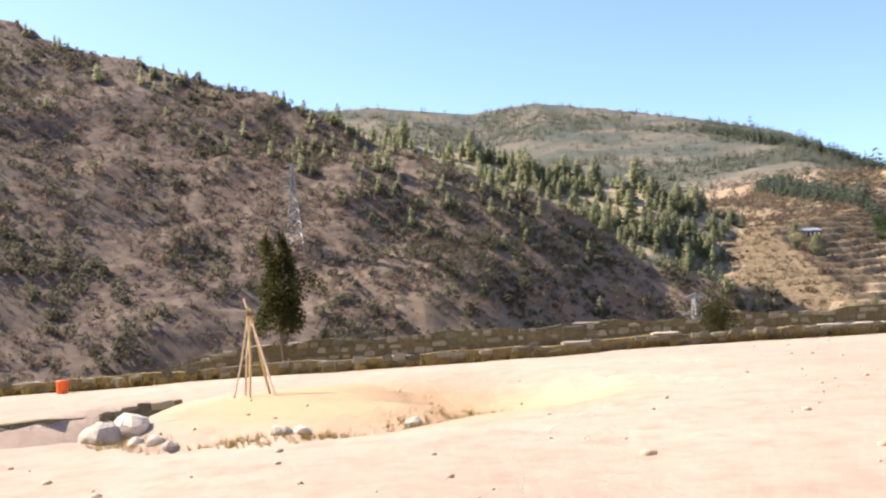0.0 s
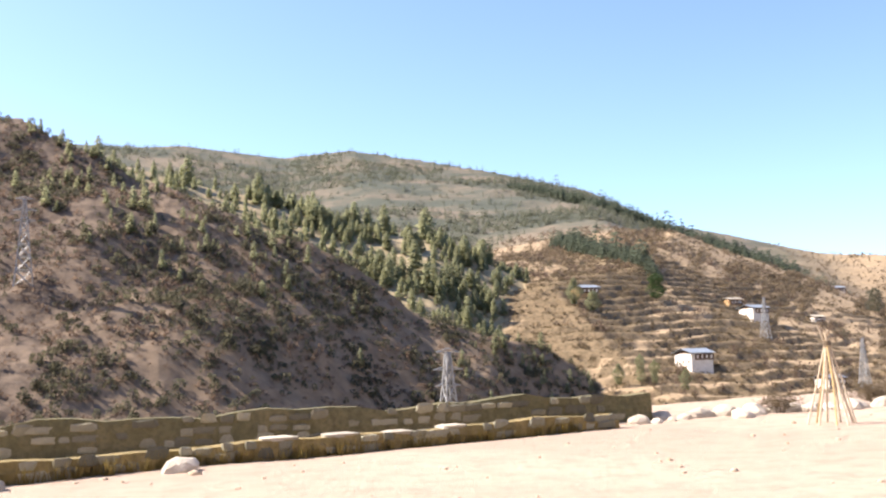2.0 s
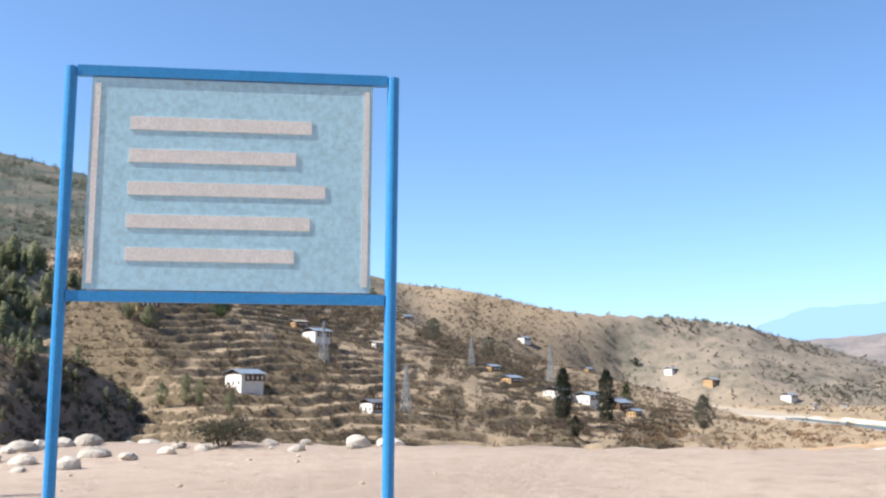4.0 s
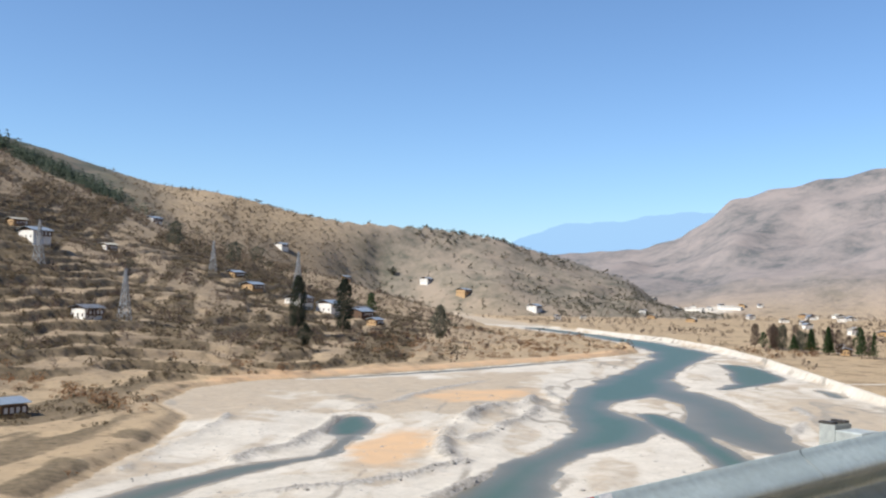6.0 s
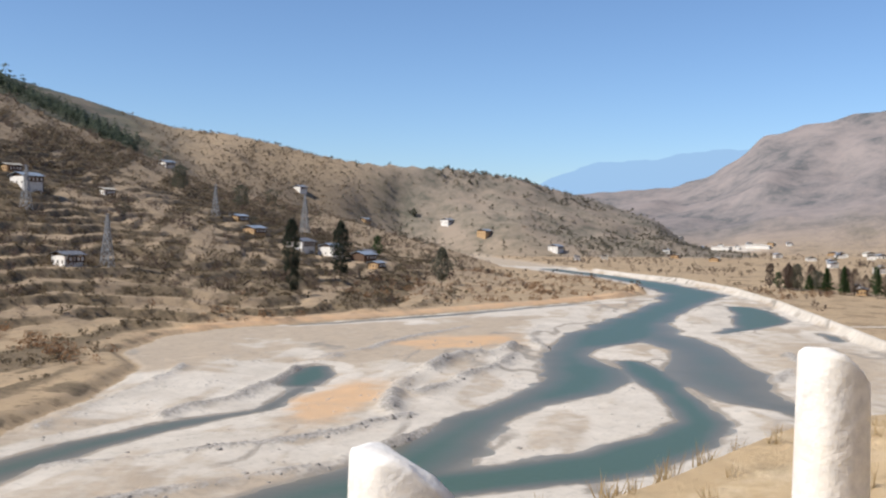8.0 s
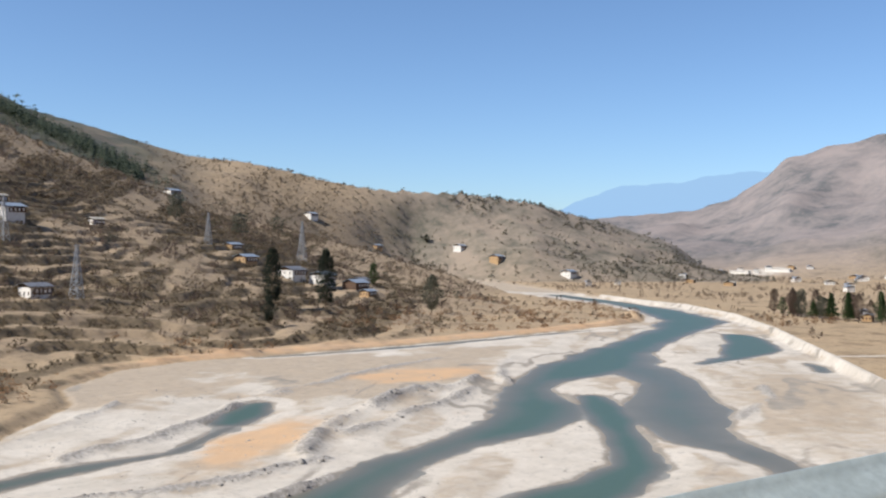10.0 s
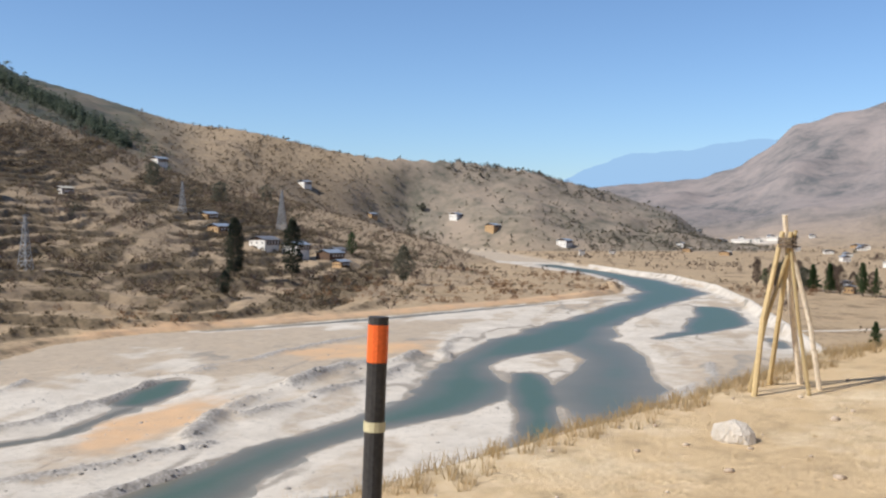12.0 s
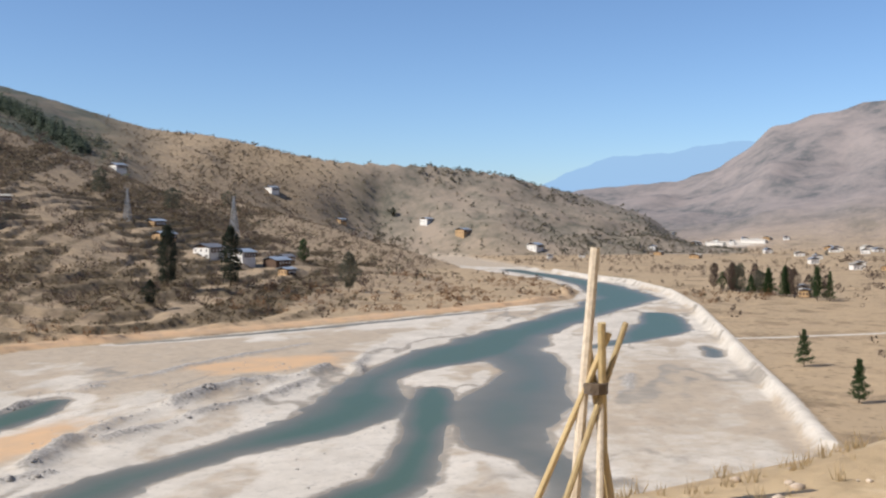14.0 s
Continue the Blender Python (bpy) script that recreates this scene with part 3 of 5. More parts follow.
    damp = np.maximum(0.8 * step(2.6, 0.3, wet), 0.75 * step(0.12, 0.01, np.abs(fractal(flow_u * 1.6, flow_v, 17, 121, 3))) * step(-0.2, 0.2, fractal(x, y, 45, 123, 2))) * (left < 0) * (~beyond) * (gravel > 0.05)
    bar = (left < 0) * (~beyond) * (y > 60) * (kind_lot < 0.1) * (z < -28)
    rough = step(6, 30, left) * (~beyond) * step(-29, -26, z) * (kind_lot < 0.1)
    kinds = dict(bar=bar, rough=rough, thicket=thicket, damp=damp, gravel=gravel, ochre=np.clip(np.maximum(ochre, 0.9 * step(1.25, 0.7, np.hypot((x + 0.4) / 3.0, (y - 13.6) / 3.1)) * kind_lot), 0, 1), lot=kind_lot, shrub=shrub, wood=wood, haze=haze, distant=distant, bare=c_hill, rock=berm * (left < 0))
    return z.reshape(shape), {k: np.asarray(v, float).reshape(shape) for k, v in kinds.items()}


def sample(values, x, y):
    """Values of the ground's grid at any places, evenly between its lines."""
    i = np.clip(np.searchsorted(GX, x) - 1, 0, len(GX) - 2)
    j = np.clip(np.searchsorted(GY, y) - 1, 0, len(GY) - 2)
    u, v = np.clip((x - GX[i]) / (GX[i + 1] - GX[i]), 0, 1), np.clip((y - GY[j]) / (GY[j + 1] - GY[j]), 0, 1)
    return (values[j, i] * (1 - u) + values[j, i + 1] * u) * (1 - v) + (values[j + 1, i] * (1 - u) + values[j + 1, i + 1] * u) * v


def height(x, y):
    return float(sample(gz, np.array([x]), np.array([y]))[0])



# ---- helpers for things ----
def mesh_object(name, bm, material=None, parent=None, smooth=False):
    me = bpy.data.meshes.new(name)
    bm.to_mesh(me)
    bm.free()
    if material:
        me.materials.append(material)
    if smooth:
        me.shade_smooth()
    ob = new(name, me)
    if parent:
        ob.parent = parent
    return ob


def part(name, bm, material, parent, label="", smooth=False):
    ob = mesh_object(name, bm, material, parent, smooth)
    return tagged(ob, label) if label else ob


def base(name, m, label, category, group=""):
    ob = new(name)
    ob.empty_display_size = 0.2
    ob.matrix_world = m
    return tagged(ob, label, category, group)


def box(bm, x0, x1, y0, y1, z0, z1, bevel=0.0):
    r = bmesh.ops.create_cube(bm, size=1, matrix=Matrix.LocRotScale(((x0 + x1) / 2, (y0 + y1) / 2, (z0 + z1) / 2), None, (x1 - x0, y1 - y0, z1 - z0)))
    if bevel:
        vs = set(r["verts"])
        bmesh.ops.bevel(bm, geom=[e for e in bm.edges if e.verts[0] in vs and e.verts[1] in vs], offset=bevel, segments=1, affect="EDGES")
    return bm


def rod(bm, a, b, r0, r1=None, sides=8):
    """A tapered round bar from a to b."""
    a, b = Vector(a), Vector(b)
    q = (b - a).to_track_quat("Z", "Y")
    bmesh.ops.create_cone(bm, cap_ends=True, segments=sides, radius1=r0, radius2=r0 if r1 is None else r1, depth=(b - a).length,
                          matrix=Matrix.LocRotScale((a + b) / 2, q, None))
    return bm


def raw(name, verts, faces, material, parent=None, smooth=False):
    """A mesh object straight from arrays (faces: n x 3 or n x 4)."""
    me = bpy.data.meshes.new(name)
    verts, faces = np.asarray(verts, np.float32), np.asarray(faces, np.int32)
    n, k = faces.shape
    me.vertices.add(len(verts))
    me.vertices.foreach_set("co", verts.ravel())
    me.loops.add(n * k)
    me.loops.foreach_set("vertex_index", faces.ravel())
    me.polygons.add(n)
    me.polygons.foreach_set("loop_start", np.arange(0, n * k, k, dtype=np.int32))
    me.materials.append(material)
    if smooth:
        me.polygons.foreach_set("use_smooth", np.ones(n, bool))
    me.update(calc_edges=True)
    me.validate()
    ob = new(name, me)
    if parent:
        ob.parent = parent
    return ob


def scatter(name, shape, places, material, parent=None):
    """Many small plants as one mesh: shape is (verts, faces), places rows of x, y, z, size, turn."""
    sv, sf = shape
    out_v, out_f, n = [], [], len(sv)
    for i, (x, y, z, size, turn) in enumerate(places):
        c, s = math.cos(turn), math.sin(turn)
        sx = size * (0.8 + 0.4 * ((i * 37) % 11) / 10)
        v = np.stack((sv[:, 0] * c * sx - sv[:, 1] * s * sx, sv[:, 0] * s * sx + sv[:, 1] * c * sx, sv[:, 2] * size), 1) + (x, y, z)
        out_v.append(v)
        out_f.append(sf + i * n)
    return raw(name, np.concatenate(out_v), np.concatenate(out_f), material, parent)


def clump(count, seed, flat=0.7, leaf=0.3, lift=0.42):
    """A bush of unit width: small leaf sprays spread over and through a lumpy dome."""
    rng = np.random.default_rng(seed)
    v, f = [], []
    for i in range(count):
        p = rng.normal(size=3)
        p /= np.linalg.norm(p)
        p *= 0.5 * rng.uniform(0.55, 1.0) * (0.8 + 0.3 * math.sin(3 * p[0] + seed) * math.cos(4 * p[1]))
        p = p * (1, 1, flat) + (0, 0, lift * flat)
        a, b = rng.normal(size=3), rng.normal(size=3)
        a, b = a / np.linalg.norm(a) * leaf * rng.uniform(0.5, 1), b / np.linalg.norm(b) * leaf * rng.uniform(0.5, 1)
        k = len(v)
        v += [p - a * 0.5, p + b * 0.5, p + a * 0.5]
        f.append((k, k + 1, k + 2))
    return np.array(v), np.array(f)


def conifer(tiers, seed, wide=0.36, sprays=9):
    """A pine of unit height: whorls of drooping sprays on a thin stem."""
    rng = np.random.default_rng(seed)
    v, f = [], []
    for i in range(tiers):
        u = i / tiers
        z, r = 0.14 + 0.84 * u, wide * 0.5 * (1 - u) ** 0.55 * rng.uniform(0.75, 1.15) + 0.015
        for j in range(sprays):
            a = 2 * math.pi * (j + rng.uniform(-0.4, 0.4)) / sprays
            w = 0.7 * r
            rr = r * rng.uniform(0.7, 1.15)
            k = len(v)
            v += [(0.2 * r * math.cos(a), 0.2 * r * math.sin(a), z + 0.06), (rr * math.cos(a) - w * math.sin(a) * 0.5, rr * math.sin(a) + w * math.cos(a) * 0.5, z - 0.03 * rng.uniform(0, 2)),
                  (rr * math.cos(a) + w * math.sin(a) * 0.5, rr * math.sin(a) - w * math.cos(a) * 0.5, z - 0.03 * rng.uniform(0, 2))]
            f.append((k, k + 1, k + 2))
    for j in range(3):
        a, b = 2 * math.pi * j / 3, 2 * math.pi * (j + 1) / 3
        k = len(v)
        v += [(0.02 * math.cos(a), 0.02 * math.sin(a), -0.05), (0.02 * math.cos(b), 0.02 * math.sin(b), -0.05), (0, 0, 0.9)]
        f.append((k, k + 1, k + 2))
    return np.array(v, float), np.array(f)


# ---- ground, water, road ----
def axis(parts):
    """Grid lines: (start, end, first step, growth) stretches joined."""
    out = []
    for a, b, h, g in parts:
        v = a
        while v < b:
            out.append(v)
            v += h
            h *= g
    return np.array(sorted(set(np.round(out, 3))))


def down(a, b, h, g):
    """The same, growing towards lower values."""
    out, v = [], b
    while v > a:
        v -= h
        h *= g
        out.append(v)
    return out


GX = np.concatenate((sorted(down(-1600, -24, 0.8, 1.06)), axis([(-24, 8, 0.5, 1.0), (8, 162, 0.8, 1.0), (162, 330, 1.1, 1.0), (330, 430, 1.5, 1.0), (430, 800, 2.0, 1.004), (800, 4900, 5.5, 1.025)])))
GY = np.concatenate((sorted(down(-2600, -14, 0.8, 1.08)), axis([(-14, 34, 0.5, 1.0), (34, 96, 1.6, 1.0), (96, 240, 1.1, 1.0), (240, 330, 1.4, 1.0), (330, 620, 1.6, 1.0), (620, 4300, 2.2, 1.022)])))
gx, gy = np.meshgrid(GX, GY)
gz, kinds = land(gx, gy)
ny, nx = gx.shape
idx = np.arange(ny * nx).reshape(ny, nx)
quads = np.stack((idx[:-1, :-1], idx[:-1, 1:], idx[1:, 1:], idx[1:, :-1]), -1).reshape(-1, 4)
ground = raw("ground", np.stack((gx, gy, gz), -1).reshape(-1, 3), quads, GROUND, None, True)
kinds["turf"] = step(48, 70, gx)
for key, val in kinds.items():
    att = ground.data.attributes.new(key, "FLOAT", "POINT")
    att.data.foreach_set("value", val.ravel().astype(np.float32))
tagged(ground, "dry tan valley land with white gravel river bed and terraces", "ground", "", "structure")
low = (gz < WATER + 0.02).ravel()[quads].any(1) & (gx.ravel()[quads[:, 0]] < 1000) & (gy.ravel()[quads[:, 0]] > 60) & (gx.ravel()[quads[:, 0]] > -700)
used, local = np.unique(quads[low], return_inverse=True)
flat = np.stack((gx.ravel()[used], gy.ravel()[used], np.full(len(used), WATER)), -1)
water = raw("water", flat, local.reshape(-1, 4), RIVER, None, True)
att = water.data.attributes.new("depth", "FLOAT", "POINT")
att.data.foreach_set("value", np.clip(WATER - gz.ravel()[used], 0, 2).astype(np.float32))
tagged(water, "shallow grey-green braided river water", "river", "", "structure")
bm = bmesh.new()
rows = []
for s in np.arange(-200, 380, 2.0):
    rows.append([bm.verts.new(along(s, d, up)[:3]) for d, up in ((1.25, 0.0), (1.2, 0.05), (-2, 0.07), (-5.2, 0.05), (-5.3, 0.0))])
for a, b in zip(rows, rows[1:]):
    for i in range(4):
        bm.faces.new((a[i], a[i + 1], b[i + 1], b[i]))
tagged(mesh_object("road", bm, ASPHALT), "narrow grey asphalt hill road", "road", "", "structure")

# blue mountains at the end of the valley; a flat glow stands in for haze
bm = bmesh.new()
m, t, s = shade("glowing_haze")
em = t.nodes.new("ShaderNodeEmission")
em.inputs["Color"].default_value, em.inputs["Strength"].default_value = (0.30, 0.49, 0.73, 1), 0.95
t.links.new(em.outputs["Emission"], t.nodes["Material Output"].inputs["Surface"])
prev = None
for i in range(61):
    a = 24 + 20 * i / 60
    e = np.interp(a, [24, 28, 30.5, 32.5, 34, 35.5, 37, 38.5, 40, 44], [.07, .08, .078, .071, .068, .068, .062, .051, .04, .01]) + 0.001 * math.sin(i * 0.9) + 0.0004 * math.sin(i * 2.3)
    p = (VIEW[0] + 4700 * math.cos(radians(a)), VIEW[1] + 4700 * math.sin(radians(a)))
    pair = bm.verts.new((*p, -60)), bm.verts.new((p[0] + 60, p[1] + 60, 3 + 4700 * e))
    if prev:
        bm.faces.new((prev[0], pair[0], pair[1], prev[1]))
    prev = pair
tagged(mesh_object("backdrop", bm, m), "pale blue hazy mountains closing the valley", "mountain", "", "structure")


# ---- stone walls at the edge of the lot ----
def stone_mesh(seed, sx, sy, sz, rough=0.16):
    """A rounded, uneven block; its base at z 0."""
    rng = random.Random(seed)
    bm = bmesh.new()
    bmesh.ops.create_cube(bm, size=1)
    bmesh.ops.bevel(bm, geom=bm.edges[:], offset=0.2, segments=1, affect="EDGES")
    for v in bm.verts:
        v.co += Vector((rng.uniform(-1, 1), rng.uniform(-1, 1), rng.uniform(-1, 1))) * rough * 0.5
        v.co = Vector((v.co.x * sx, v.co.y * sy, (v.co.z + 0.5) * sz))
    me = bpy.data.meshes.new("stone")
    bm.to_mesh(me)
    bm.free()
    return me


def piece(name, me, material, parent, m):
    ob = new(name, me)
    if not me.materials:
        me.materials.append(material)
    ob.parent = parent
    ob.matrix_basis = m
    return ob


def way_points(pts, pitch):
    """Places each pitch metres along a polyline: x, y, heading."""
    out, rest = [], 0.0
    for (ax, ay), (bx, by) in zip(pts, pts[1:]):
        l, a = math.hypot(bx - ax, by - ay), math.atan2(by - ay, bx - ax)
        q = rest
        while q < l:
            out.append((ax + math.cos(a) * q, ay + math.sin(a) * q, a))
            q += pitch
        rest = q - l
    return out


LOWER = [(-30, 20.2), (-8.8, 20.9), (2, 21.3), (9.5, 22.2), (15, 22.9), (19, 24.3), (25, 26.6)]
UPPER = [(-30, 26.8), (0, 26.4), (8, 26.4), (15, 26.5), (20, 27), (26, 27.8)]
stones = [stone_mesh(i, 0.16 + 0.06 * (i % 4), 0.07, 0.10 + 0.03 * (i % 3), 0.25) for i in range(8)]


def stone_wall(name, line, tall, thick, body_mat, label, shown, courses, cap, sunk=False):
    rng = random.Random(len(name))
    top = new(name)
    tagged(top, label, "wall", "", "structure")
    bm = bmesh.new()
    prev = None
    for x, y, a in way_points(line, 0.5):
        z = height(x - math.sin(a), y + math.cos(a)) - tall if sunk else height(x, y - 0.4)
        n = Vector((-math.sin(a), math.cos(a), 0))
        h = tall * (1 + 0.10 * math.sin(x * 1.7) + 0.07 * math.sin(x * 4.1))
        ring = [bm.verts.new(Vector((x, y, z)) + n * o + Vector((0, 0, u))) for o, u in ((-thick / 2, -0.6), (-thick / 2 + rng.uniform(-.02, .02), h * 0.5), (-thick / 2 + 0.03, h), (thick / 2 - 0.03, h), (thick / 2, -0.6))]
        if prev:
            for i in range(4):
                bm.faces.new((prev[i], ring[i], ring[i + 1], prev[i + 1]))
        prev = ring
    part("wall_core", bm, body_mat, top)
    count = 0
    for x, y, a in way_points(line, 0.30):
        if not shown[0] < x < shown[1]:
            continue
        z = height(x - math.sin(a), y + math.cos(a)) - tall if sunk else height(x, y - 0.4)
        n = Vector((-math.sin(a), math.cos(a), 0))
        for c in range(courses):
            if rng.random() < 0.34 or count > 290:
                continue
            u = (c + 0.15 + rng.uniform(0, 0.25)) * tall / courses
            p = Vector((x + rng.uniform(-.06, .06), y, z + u - 0.02)) - n * (thick / 2 - 0.015)
            piece("stone", stones[rng.randrange(8)], STONE, top, Matrix.Translation(p) @ Matrix.Rotation(a + rng.uniform(-.08, .08), 4, "Z"))
            count += 1
    if cap:
        for x, y, a in way_points(line, 0.95):
            if shown[0] < x < shown[1] and rng.random() < cap:
                z = height(x, y - 0.4) + tall * (1 + 0.10 * math.sin(x * 1.7) + 0.07 * math.sin(x * 4.1))
                piece("coping_stone", caps[rng.randrange(4)], CAP, top, Matrix.Translation((x, y, z - 0.03)) @ Matrix.Rotation(a + rng.uniform(-.1, .1), 4, "Z"))


caps = [stone_mesh(40 + i, 0.4 + 0.12 * i, 0.36, 0.07, 0.14) for i in range(4)]
stone_wall("wall_upper", UPPER, 0.52, 0.4, MORTAR, "long mossy rubble-stone parapet wall behind the lane", (-16, 25), 3, 0.12)
stone_wall("wall_lower", LOWER, 0.24, 0.4, MORTAR_Y, "low crumbling stone wall overgrown with dry yellow grass", (-14, 25), 2, 0.3)

stone_wall("trench_wall", [(-10, 12.6), (-7.2, 13.3), (-5.85, 14.05), (-5.25, 15.0), (-4.6, 16.1), (-3.97, 16.55)], 0.5, 0.3, MORTAR, "rough stone lining of the dry trench", (-14, -3), 4, 0, True)

# boulders along the edge of the lot and round the planted mound
boulders = []
for i in range(6):
    rng = random.Random(70 + i)
    bm = bmesh.new()
    bmesh.ops.create_icosphere(bm, subdivisions=2, radius=0.5)
    for v in bm.verts:
        k = 1 + 0.22 * noise.noise(v.co * 2.2 + Vector((i * 7, 0, 0))) + 0.1 * noise.noise(v.co * 6 + Vector((i, 3, 1)))
        v.co = Vector((v.co.x * k * 1.2, v.co.y * k, max(v.co.z * k * 0.72, -0.25)))
    me = bpy.data.meshes.new("boulder")
    bm.to_mesh(me)
    bm.free()
    me.materials.append(BOULDER)
    boulders.append(me)
rng = random.Random(5)
spots = []
for line, pitch in (([(36, 28.5), (39, 30.5), (42, 32.3), (45, 33.8), (47.5, 33)], 0.42), ([(45.5, 28.6), (49, 31), (51, 31.5)], 0.5), ([(26, 27.4), (30.5, 27.8), (32, 28.4), (33, 29.6), (35, 30.4), (37, 29.8)], 0.5)):
    for x, y, a in way_points(line, pitch):
        spots.append((x + rng.uniform(-.15, .15), y + rng.uniform(-.2, .3), rng.uniform(0.22, 0.55)))
for x, y, a in way_points([(24.5, 26.6), (37, 28.4), (46, 29.6), (52, 27.5)], 0.5):
    spots.append((x + rng.uniform(-.3, .3), y + rng.uniform(-.2, 1.2), rng.choice((0.12, 0.16, 0.2, 0.26, 0.36))))
for x, y, a in way_points([(30, 27.4), (40, 28.9), (47, 30.2)], 1.5):
    spots.append((x, y + rng.uniform(0.6, 1.8), rng.uniform(0.2, 0.42)))
for x, y, a in way_points([(2, 21.9), (9, 22.6), (14, 23.2)], 0.75):
    spots.append((x, y + rng.uniform(-.1, .2), rng.uniform(0.14, 0.3)))
spots += [(127.0, 0.75, 0.24), (-3.75, 11.7, 0.5), (-3.5, 11.9, 0.4), (-3.2, 11.05, 0.2), (-2.92, 10.85, 0.24), (-2.75, 10.7, 0.18), (-1.55, 10.6, 0.22), (-1.35, 10.6, 0.16), (-1.7, 15.9, 0.24), (-1.1, 15.9, 0.2), (-0.2, 11.0, 0.2),
          (10.8, 20.3, 0.26), (17.8, 23.2, 0.42), (12.6, 22.4, 0.5), (15.7, 22.6, 0.36), (14.6, 22.5, 0.22)]
for i, (x, y, r) in enumerate(spots):
    ob = new("boulder", boulders[i % 6])
    ob.matrix_world = Matrix.LocRotScale((x, y, height(x, y) + 0.05 * r), Euler((rng.uniform(-.3, .3), rng.uniform(-.3, .3), rng.uniform(0, 6))), (r, r * rng.uniform(.8, 1.2), r * rng.uniform(.8, 1.2)))
    tagged(ob, "pale weathered boulder lying at the lot's edge" if r > 0.4 else "small pale stone lying on the ground", "boulder", "boulders round the lot")


# ---- tree guards of leaning poles ----
def pole_tripod(x, y, count, tall, spread, seed, mat, label, z=None, tie=0.8, uneven=0.08):
    rng = random.Random(seed)
    top = base("pole_tripod", Matrix.Translation((x, y, height(x, y) if z is None else z)), label, "tree guard", "pole tree guards")
    for i in range(count):
        a = 2 * math.pi * (i + rng.uniform(-.3, .3)) / count
        foot = Vector((math.cos(a) * spread * rng.uniform(.75, 1.15), math.sin(a) * spread * rng.uniform(.75, 1.15), -0.12))
        knot = Vector((rng.uniform(-.04, .04), rng.uniform(-.04, .04), tall * tie))
        tip = foot + (knot - foot) * ((rng.uniform(1 - uneven, 1.04) if i else 1.08) / tie)
        bm = bmesh.new()
        r = rng.uniform(0.014, 0.023)
        mid = (foot + tip) / 2 + Vector((rng.uniform(-.03, .03), rng.uniform(-.03, .03), 0))
        rod(bm, foot, mid, r, r * 0.93, 7)
        rod(bm, mid, tip, r * 0.93, r * 0.8, 7)
        part("pole", bm, mat if rng.random() < .7 else (POLE_B if mat == POLE_W else POLE_W), top)
    bm = bmesh.new()
    for k in range(3):
        bmesh.ops.create_cone(bm, cap_ends=False, segments=10, radius1=0.065, radius2=0.06, depth=0.02, matrix=Matrix.Translation((0, 0, tall * tie - 0.03 + k * 0.025)))
    part("binding", bm, BARK, top)
    return top


PALE = "tripod of pale dry poles guarding a sapling"
pole_tripod(-2.55, 14.6, 5, 1.28, 0.36, 1, POLE_W, "tripod of pale poles on the planted mound", None, 0.93)
pole_tripod(27.7, 24.6, 9, 1.42, 0.40, 2, POLE_W, PALE, None, 0.9, 0.12)
prop = base("pole_prop", Matrix.Translation((33.95, 26.85, height(33.95, 26.85))), "upright pale pole with a second one leaning on it", "tree guard", "pole tree guards")
part("pole", rod(bmesh.new(), (0, 0, -0.2), (0.01, 0, 1.34), 0.034, 0.03, 9), POLE_W, prop)
part("leaning_pole", rod(bmesh.new(), (-0.70, 0.30, -0.1), (0.02, -0.04, 1.04), 0.028, 0.024, 9), POLE_W, prop)
part("binding", rod(bmesh.new(), (0, -0.01, 0.96), (0, -0.01, 1.02), 0.05, 0.05, 9), BARK, prop)
pole_tripod(38.8, 26.5, 7, 1.46, 0.46, 4, POLE_W, PALE, None, 0.74, 0.3)
BROWN = "tripod of bamboo poles on the dry grass verge"
pole_tripod(128.42, 1.22, 6, 1.08, 0.28, 5, POLE_B, BROWN, None, 0.93)
pole_tripod(131.42, 1.27, 7, 1.2, 0.25, 6, POLE_W, "tripod of pale poles with splayed tips on the verge", None, 0.7, 0.14)
pole_tripod(138.22, -0.02, 6, 1.36, 0.48, 7, POLE_W, "wide tripod of thin pale poles on the verge", None, 0.9)
pole_tripod(140.66, -1.38, 6, 1.12, 0.34, 8, POLE_B, BROWN, None, 0.72)
pole_tripod(143.72, -3.42, 6, 1.15, 0.36, 9, POLE_W, "tripod of pale poles at the edge of the slope", None, 0.8, 0.25)
x, y, z, a = along(154.4, 3.2)
guard = base("pole_tripod", Matrix.Translation((x, y, z - 0.1)), "narrow tripod of one tall pale pole and shorter brown ones", "tree guard", "pole tree guards")
for foot, tip, thick, mat in (((-0.07, 0.0, -0.2), (0.05, 0.02, 1.33), 0.027, POLE_W), ((-0.36, 0.06, -0.2), (0.11, -0.02, 0.94), 0.017, POLE_B), ((-0.24, -0.16, -0.2), (0.20, 0.06, 0.98), 0.016, POLE_B),
                              ((0.12, 0.14, -0.2), (0.07, -0.05, 0.99), 0.022, POLE_B), ((0.17, -0.1, -0.2), (0.02, 0.05, 0.90), 0.019, POLE_B), ((0.04, -0.2, -0.2), (0.09, 0.08, 0.92), 0.018, POLE_W)):
    lay = lambda p: Vector((0.725 * p[0] + 0.688 * p[1], -0.688 * p[0] + 0.725 * p[1], p[2]))
    part("pole", rod(bmesh.new(), lay(foot), lay(tip), thick, thick * 0.85, 8), mat, guard)
part("binding", rod(bmesh.new(), (0.04, -0.03, 0.66), (0.04, -0.03, 0.71), 0.06, 0.06, 10), BARK, guard)
x, y, z, a = along(58.5, 2.9)
pole_tripod(x, y, 6, 1.16, 0.4, 11, POLE_B, "tripod of thick bamboo poles beside a dry bush", z - 0.05, 0.85)


# ---- plants near the road ----
def leafy(name, shape, rows, material, parent=None):
    return scatter(name, shape, rows, material, parent)


